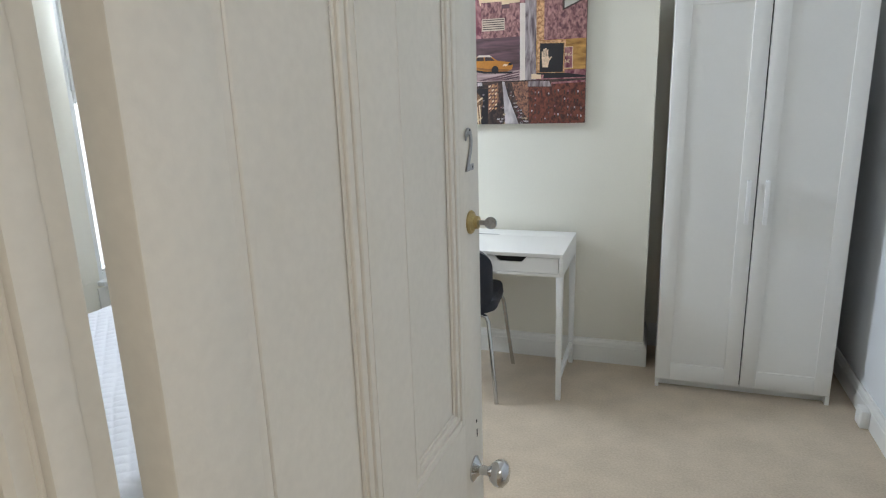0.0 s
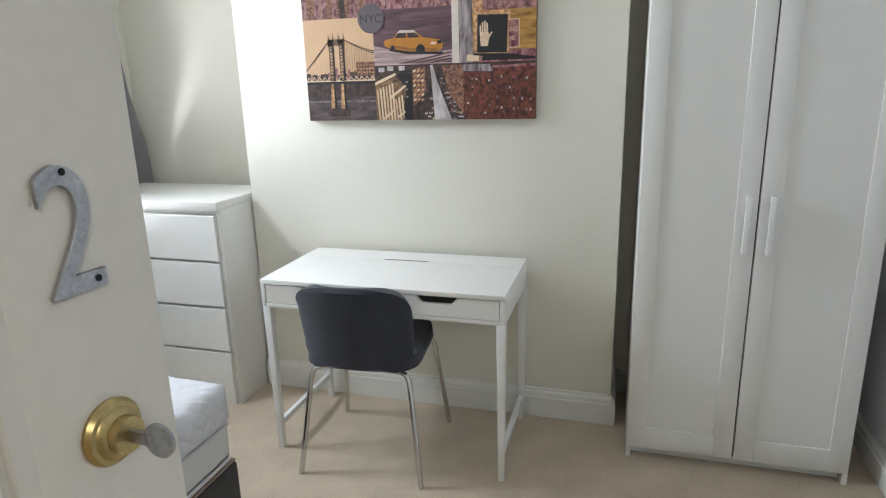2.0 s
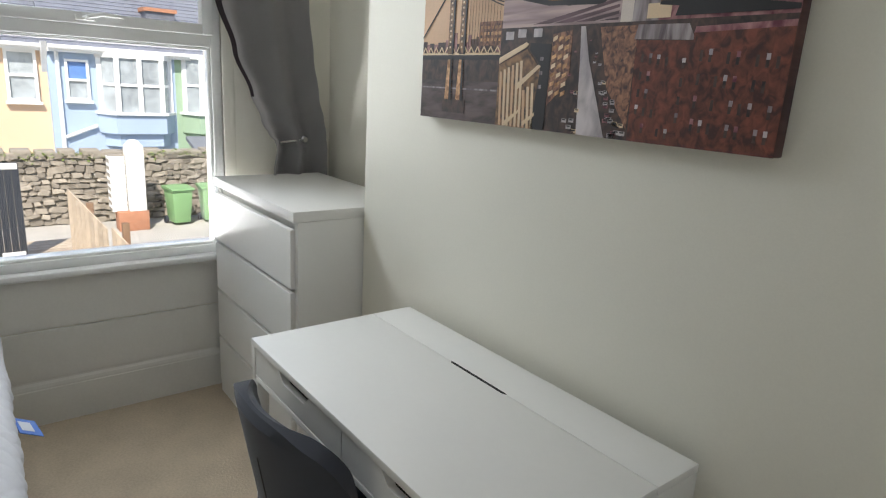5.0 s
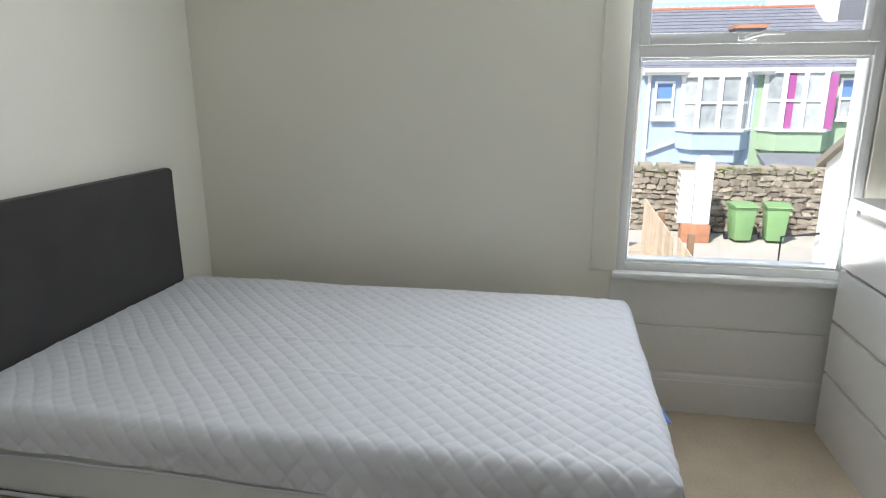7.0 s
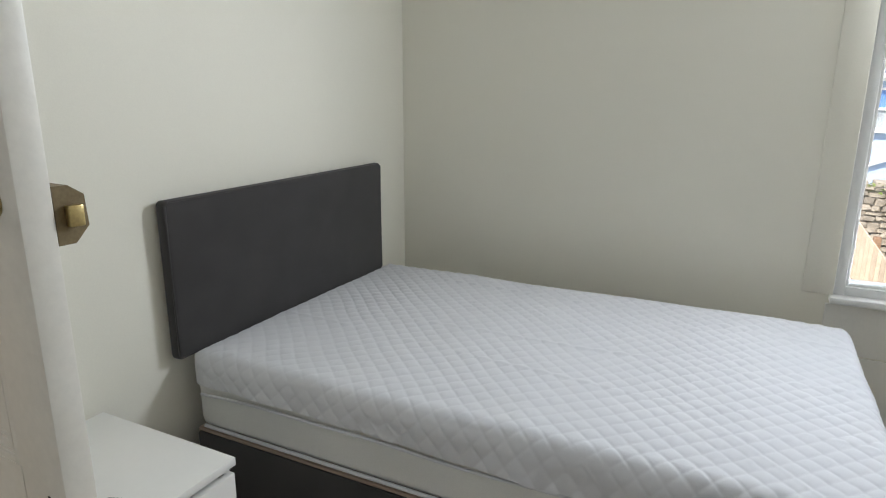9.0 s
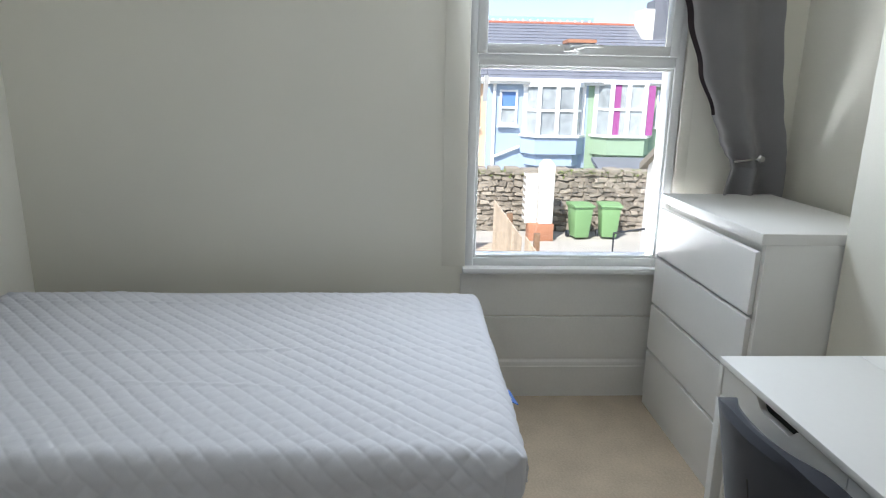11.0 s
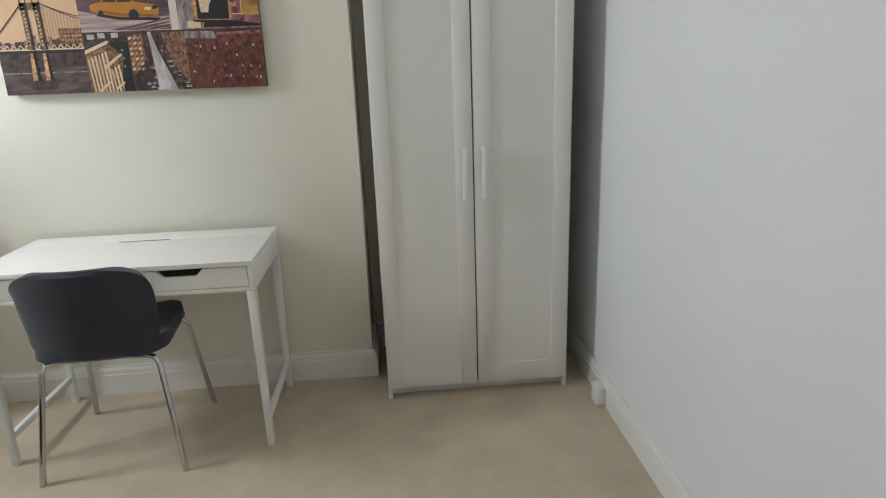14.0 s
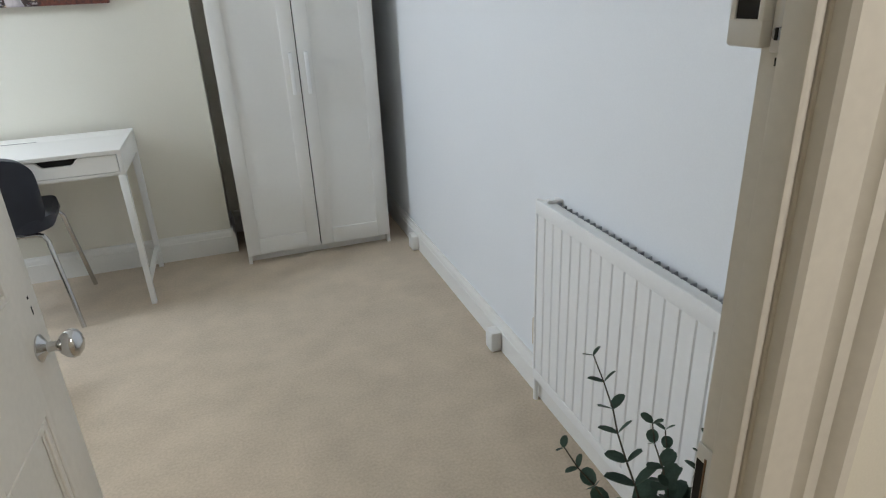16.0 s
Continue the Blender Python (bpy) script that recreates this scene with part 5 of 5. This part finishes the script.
def bay(parent, y0, y1, z0, z1, base_z, x, wall_m, curtain=False):
    """A canted bay: rendered apron below, glazed band above."""
    d, c = 0.55, 0.34
    foot = [(x, y0 - 0.08), (x + d, y0 + c - 0.08), (x + d, y1 - c + 0.08), (x, y1 + 0.08)]
    b = part("bay", prism(foot, "z", base_z, z0), wall_m, parent, smooth=False)
    part("bay_skirt", prism([(x, y0 + 0.05), (x + d - 0.12, y0 + c), (x + d - 0.12, y1 - c), (x, y1 - 0.05)], "z", base_z - 0.35, base_z), wall_m, b, smooth=False)
    part("bay_sill", prism([(x, y0 - 0.14), (x + d + 0.07, y0 + c - 0.12), (x + d + 0.07, y1 - c + 0.12), (x, y1 + 0.14)], "z", z0, z0 + 0.07), M_UPVC, b, smooth=False)
    part("bay_head", prism([(x, y0 - 0.08), (x + d + 0.01, y0 + c - 0.08), (x + d + 0.01, y1 - c + 0.08), (x, y1 + 0.08)], "z", z1 - 0.10, z1 + 0.03), M_UPVC, b, smooth=False)
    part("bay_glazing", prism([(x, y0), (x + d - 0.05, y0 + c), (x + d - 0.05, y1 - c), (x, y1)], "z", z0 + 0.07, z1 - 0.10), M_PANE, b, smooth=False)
    for (ax, ay) in ((x + 0.03, y0), (x + d - 0.02, y0 + c), (x + d - 0.02, (y0 + y1) / 2 + 0.0), (x + d - 0.02, y1 - c), (x + 0.03, y1)):
        part("bay_post", boxes((ax - 0.06, ax + 0.05, ay - 0.055, ay + 0.055, z0 + 0.07, z1 - 0.10)), M_UPVC, b, smooth=False)
    zr = z0 + (z1 - z0) * 0.5
    part("bay_rail", prism([(x, y0 - 0.02), (x + d - 0.01, y0 + c - 0.02), (x + d - 0.01, y1 - c + 0.02), (x, y1 + 0.02)], "z", zr - 0.035, zr + 0.035), M_UPVC, b, smooth=False)
    if curtain:
        for a in (y0 + c + 0.07, y1 - c + 0.10):
            part("bay_curtain", boxes((x + d - 0.048, x + d - 0.044, a, a + 0.20, z0 + 0.08, z1 - 0.12)), M_MAGENTA, b, "magenta curtain", False)


def slates(parent, x0, z0, x1, z1, y0, y1, n, step):
    """Courses of slates from the eave (x0, z0) up to the ridge (x1, z1), one strip of slates a course."""
    bm = bmesh.new()
    d = Vector((x1 - x0, 0, z1 - z0))
    up = Vector((-d.z, 0, d.x)).normalized()
    up = up if up.z > 0 else -up
    rnd = random.Random(3)
    for k in range(n):
        a, b = k / n, min(1.0, (k + 1.25) / n)
        y = y0 - (step / 2 if k % 2 else 0)
        while y < y1:
            ya, yb = max(y, y0), min(y + step - 0.012, y1)
            if yb > ya + 0.02:
                l = 0.012 + rnd.uniform(0, 0.008)
                p = Vector((x0, 0, z0)) + d * a + up * (l + 0.012)
                q = Vector((x0, 0, z0)) + d * b + up * l * 0.4
                vs = [bm.verts.new(v) for v in ((p.x, ya, p.z), (p.x, yb, p.z), (q.x, yb, q.z), (q.x, ya, q.z))]
                lo = [bm.verts.new(v.co - up * 0.012) for v in vs]
                bm.faces.new(vs)
                bm.faces.new((lo[0], lo[1], vs[1], vs[0]))
            y += step
    bmesh.ops.recalc_face_normals(bm, faces=bm.faces)
    o = part("slates", bm, M_SLATE, parent, "grey slate courses", False)
    o["kind"] = "stuff"


def build_house(name, label, y0, y1, wall_m, bay_at, small, x=-18.0, depth=6.0, eave=1.86, curtain=False):
    h = base(name, label, "house")
    part("wall", boxes((x - depth, x, y0, y1, GZ, eave)), wall_m, h, smooth=False)
    part("roof", prism([(x + 0.25, eave - 0.02), (x - depth / 2, eave + 1.9), (x - depth - 0.2, eave - 0.02)], "y", y0, y1), M_SLATE, h, smooth=False)
    slates(h, x + 0.27, eave, x - depth / 2, eave + 1.92, y0, y1, 17, 0.26)
    part("ridge", tube([(x - depth / 2, y0, eave + 1.92), (x - depth / 2, y1, eave + 1.92)], 0.06, 8), M_RIDGE, h, "red ridge tiles")
    part("gutter", tube([(x + 0.30, y0, eave - 0.02), (x + 0.30, y1, eave - 0.02)], 0.055, 8), M_UPVC, h)
    part("fascia", boxes((x, x + 0.24, y0, y1, eave - 0.14, eave - 0.03)), M_UPVC, h, smooth=False)
    if bay_at:
        bay(h, *bay_at, x, wall_m, curtain)
    for (a, b, c, d) in small:
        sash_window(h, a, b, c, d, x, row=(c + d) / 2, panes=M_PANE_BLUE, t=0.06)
    return h


blue_house = build_house("blue_house", "pale blue rendered terraced house with a white bay", 5.05, 8.10, M_RENDER_BLUE, (6.18, 7.95, 0.20, 1.76, -0.30), ((5.41, 5.95, 0.53, 1.56),))
part("downpipe", tube([(-17.94, 5.25, 1.8), (-17.94, 5.25, -2.0)], 0.05, 8), M_UPVC, blue_house)
part("waste_pipe", tube([(-17.92, 5.3, -0.42), (-17.92, 6.05, -0.12)], 0.045, 8), M_UPVC, blue_house)
green_house = build_house("green_house", "sage green rendered terraced house with a white bay", 8.10, 11.6, M_RENDER_GREEN, (8.33, 10.0, 0.22, 1.86, -0.30), ((10.18, 10.75, 0.55, 1.62),), curtain=True)
part("white_vent", boxes((-17.45, -17.35, 9.0, 9.6, -0.62, -0.42)), M_UPVC, green_house, smooth=False)
orange_house = build_house("apricot_house", "apricot rendered terraced house with sash windows", 0.5, 5.05, M_RENDER_ORANGE, None, (), x=-18.3)
for y in (1.2, 2.65, 4.15):
    sash_window(orange_house, y, y + 0.68, 0.45, 1.72, -18.3, row=1.1)
part("downpipe", tube([(-18.24, 3.65, 1.8), (-18.24, 3.65, -2.0)], 0.05, 8), M_TERRA, orange_house)
part("corbel", prism([(-18.3, 1.2), (-17.75, 1.95), (-18.3, 1.95)], "y", 4.93, 5.05), M_UPVC, orange_house, smooth=False)

stack = base("chimney_stack", "low slate-hung chimney stack on the roof", "chimney", at=(-19.3, 7.75, 2.3))
part("stack_body", boxes((-0.3, 0.3, -0.1, 0.68, 0.0, 0.72)), M_SLATE, stack, smooth=False)
part("stack_cap", boxes((-0.36, 0.36, -0.16, 0.74, 0.72, 0.82)), M_TERRA, stack, smooth=False)
stack2 = base("chimney_stack", "grey chimney stack with a white rendered side", "chimney", at=(-20.5, 10.9, 3.2))
part("stack_body", boxes((-0.4, 0.4, -0.25, 0.7, -0.4, 1.3)), M_SLATE, stack2, smooth=False)
part("stack_base", boxes((-0.45, 0.45, -0.6, -0.25, -0.4, 1.0)), M_RENDER_WHITE, stack2, smooth=False)

far = base("far_building", "long blue-grey building beyond the roofs", "building")
part("wall", boxes((-72, -60, 9.6, 19.5, GZ, 8.6)), M_FARBLUE, far, smooth=False)
part("window_band", boxes((-59.99, -59.9, 9.8, 19.3, 7.95, 8.3)), M_PANE, far, smooth=False)
for k in range(14):
    part("window_post", boxes((-59.9, -59.8, 9.9 + k * 0.7, 10.05 + k * 0.7, 7.9, 8.35)), M_UPVC, far, smooth=False)

lean = base("lean_to", "slate lean-to roof behind the yard wall", "shed")
part("roof", prism([(-17.4, -0.35), (-15.3, -0.95), (-15.3, -1.05), (-17.4, -0.45)], "y", 8.15, 10.4), M_SLATE, lean, smooth=False)
part("wall", boxes((-17.4, -15.4, 8.25, 10.3, GZ, -1.06)), M_RENDER_WHITE, lean, smooth=False)


def build_stone_wall():
    w = base("stone_wall", "rubble stone yard wall with weeds along its top", "wall")
    x = -14.5
    y0, y1, top = 2.6, 10.5, -0.45
    part("mortar_bed", boxes((x - 0.4, x - 0.03, y0, y1, GZ, top - 0.03)), M_MORTAR, w, smooth=False)
    rnd = random.Random(8)
    meshes = []
    for k in range(6):
        bm = box(bmesh.new(), -0.5, 0.5, -0.5, 0.5, -0.5, 0.5, 0.14, 1)
        for v in bm.verts:
            v.co += Vector((rnd.uniform(-0.13, 0.13), rnd.uniform(-0.13, 0.13), rnd.uniform(-0.13, 0.13)))
        meshes.append(finish("stone", bm, M_STONE))
    z = GZ + 0.02
    while z < top - 0.05:
        h = rnd.uniform(0.09, 0.17)
        y = y0 + rnd.uniform(-0.2, 0)
        while y < y1:
            l = rnd.uniform(0.13, 0.36)
            o = new("stone", rnd.choice(meshes))
            o.parent = w
            o.matrix_basis = Matrix.LocRotScale((x - 0.03 + rnd.uniform(-0.02, 0.02), y + l / 2, z + h / 2 + rnd.uniform(-0.025, 0.025)), Euler((rnd.uniform(-0.22, 0.22), 0, 0)), (0.16, l * 0.95, h * rnd.uniform(0.75, 1.1)))
            y += l
        z += h
    part("coping", boxes(*[(x - 0.45, x + 0.05, y0 + k * 0.43, y0 + k * 0.43 + rnd.uniform(0.3, 0.42), top - 0.04, top + rnd.uniform(0.03, 0.10)) for k in range(18)], bevel=0.02), M_MORTAR, w)
    bm = bmesh.new()
    for k in range(420):
        y = rnd.choice((rnd.uniform(3.6, 5.6), rnd.uniform(6.3, 9.0)))
        p = Vector((x + rnd.uniform(-0.1, 0.1), y, top + 0.02 - abs(rnd.gauss(0, 0.10))))
        s = rnd.uniform(0.03, 0.07)
        a, b, c = (Vector((rnd.uniform(-1, 1), rnd.uniform(-1, 1), rnd.uniform(-0.3, 1))) * s for _ in range(3))
        bm.faces.new([bm.verts.new(p + q) for q in (a, b, c)])
    o = part("weeds", bm, M_MOSS, w, "yellow-green weeds", False)
    o["kind"] = "stuff"


build_stone_wall()

pier = base("white_gate_pier", "white painted gate pier with a pointed cap", "gate pier", at=(-13.55, 6.02, GZ))
part("shaft", boxes((-0.17, 0.17, -0.17, 0.17, 0.42, 1.80), bevel=0.015), M_RENDER_WHITE, pier)
bm = boxes((-0.17, 0.17, -0.17, 0.17, 1.80, 1.94))
for v in bm.verts:
    if v.co.z > 1.9:
        v.co.x *= 0.4
        v.co.y *= 0.4
part("cap", bm, M_RENDER_WHITE, pier, smooth=False)
part("brick_base", boxes((-0.2, 0.2, -0.4, 0.2, 0.0, 0.42), bevel=0.01), M_TERRA, pier, "red brick base")
bm = bmesh.new()
wp = base("whitewashed_brick_pier", "whitewashed brick pier beside the gate pier", "brick pier", at=(-13.7, 5.70, GZ))
part("core", boxes((-0.15, 0.15, -0.165, 0.13, 0.40, 1.62)), M_MORTAR, wp, smooth=False)
brick_me = finish("brick", box(bmesh.new(), -0.5, 0.5, -0.5, 0.5, -0.5, 0.5), M_RENDER_WHITE)
for k in range(16):
    for s in (0, 1):
        o = new("brick", brick_me)
        o.parent = wp
        o.matrix_basis = Matrix.LocRotScale((0.0, -0.09 + s * 0.152 - (0.008 if k % 2 else 0.0), 0.44 + k * 0.075), None, (0.33, 0.148, 0.066))


def build_bin(at, rz):
    b = base("wheelie_bin", "green plastic wheelie bin against the stone wall", "wheelie bin", "wheelie bins", at=at, rz=rz)
    bm = boxes((-0.26, 0.26, -0.23, 0.23, 0.06, 0.80), bevel=0.02)
    for v in bm.verts:
        k = 0.76 + 0.24 * v.co.z / 0.80
        v.co.x *= k
        v.co.y *= k
    part("body", bm, M_BIN, b)
    part("rim", boxes((-0.28, 0.28, -0.25, 0.25, 0.78, 0.82), bevel=0.012), M_BIN, b)
    part("lid", prism([(-0.31, 0.82), (0.30, 0.82), (0.29, 0.85), (-0.10, 0.885), (-0.31, 0.87)], "y", -0.26, 0.26), M_BIN, b, smooth=False)
    part("handle", tube([(-0.30, -0.2, 0.84), (-0.36, -0.2, 0.85), (-0.36, 0.2, 0.85), (-0.30, 0.2, 0.84)], 0.016, 8), M_BIN, b)
    for s in (-1, 1):
        part("wheel", lathe([(0.03, -0.025), (0.09, -0.025), (0.09, 0.025), (0.03, 0.025)], (-0.2, s * 0.22, 0.09), "y", 16), M_BLACK, b, "black wheel")


build_bin((-13.7, 6.93, GZ), 8)
build_bin((-13.75, 7.66, GZ), -4)


def build_fence():
    f = base("timber_fence", "weathered timber yard fence stepping downhill", "fence")
    rnd = random.Random(2)
    # panels run away from the house, dropping in height
    for (xa, ya, za), (xb, yb, zb), in (((-10.6, 4.42, -0.55), (-9.6, 4.80, -1.05)), ((-9.55, 4.86, -1.02), (-8.4, 5.25, -1.55))):
        n = 9
        for k in range(n):
            t0, t1 = k / n, (k + 0.93) / n
            x, y, z = xa + (xb - xa) * t0, ya + (yb - ya) * t0, za + (zb - za) * t0
            x2, y2, z2 = xa + (xb - xa) * t1, ya + (yb - ya) * t1, za + (zb - za) * t1
            bm = bmesh.new()
            n2 = Vector((y2 - y, -(x2 - x), 0)).normalized() * 0.012
            vs = []
            for (px, py, pz) in ((x, y, GZ), (x2, y2, GZ), (x2, y2, z2), (x, y, z)):
                vs.append((bm.verts.new((px - n2.x, py - n2.y, pz)), bm.verts.new((px + n2.x, py + n2.y, pz))))
            bm.faces.new([v[0] for v in vs])
            bm.faces.new([v[1] for v in vs][::-1])
            for a, b in zip(vs, vs[1:] + vs[:1]):
                bm.faces.new((a[0], a[1], b[1], b[0]))
            bmesh.ops.recalc_face_normals(bm, faces=bm.faces)
            part("board", bm, M_TIMBER, f, smooth=False)
    for x, y, z in ((-10.15, 4.66, -0.72), (-9.35, 5.02, -0.92)):
        part("post", boxes((x - 0.05, x + 0.05, y - 0.05, y + 0.05, GZ, z), bevel=0.008), M_WOODRAW, f, "dark brown fence post")


build_fence()

gate = base("black_gate", "black boarded gate with white strips", "gate", at=(-10.2, 3.28, GZ + 0.45))
for k in range(5):
    part("board", boxes((-0.02, 0.02, k * 0.098, k * 0.098 + 0.092, 0.0, 1.50)), M_BLACK, gate, smooth=False)
part("white_strip", boxes((0.021, 0.026, 0.05, 0.47, 1.40, 1.49)), M_UPVC, gate, "white strip", False)
part("white_strip", boxes((0.021, 0.026, 0.16, 0.46, 0.03, 0.12)), M_UPVC, gate, "white strip", False)
part("bar_latch", tube([(0.03, 0.06, 0.78), (0.03, 0.22, 0.78)], 0.012, 8), M_CHROME, gate)
steps = base("timber_decking", "sunlit timber decking by the gate", "decking", at=(-11.4, 2.6, GZ))
part("frame", boxes((0.02, 2.38, 0.0, 2.0, 0.0, 0.39)), M_MORTAR, steps, smooth=False)
for k in range(14):
    part("plank", boxes((k * 0.17, k * 0.17 + 0.155, -0.02, 2.02, 0.395, 0.425)), M_TIMBER, steps, smooth=False)

white_house = base("white_neighbour_house", "white rendered neighbouring house with a sloping roofline", "house")
part("wall", prism([(-10.0, GZ), (-2.2, GZ), (-2.2, 2.6), (-6.4, 2.1), (-10.0, 0.2)], "y", 7.1, 11.0), M_RENDER_WHITE, white_house, smooth=False)
part("roof_edge", prism([(-10.15, 0.12), (-6.4, 2.1), (-6.4, 2.2), (-10.15, 0.24)], "y", 7.0, 11.0), M_MORTAR, white_house, smooth=False)
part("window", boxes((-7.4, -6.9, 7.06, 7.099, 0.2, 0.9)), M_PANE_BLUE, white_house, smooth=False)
rail = base("handrail", "thin black metal handrail by the yard steps", "handrail", at=(-10.6, 6.78, GZ))
part("rail", tube([(0.0, 0.0, 0.0), (0.0, 0.0, 0.82), (0.9, 0.25, 1.10)], 0.02, 8), M_BLACK, rail)
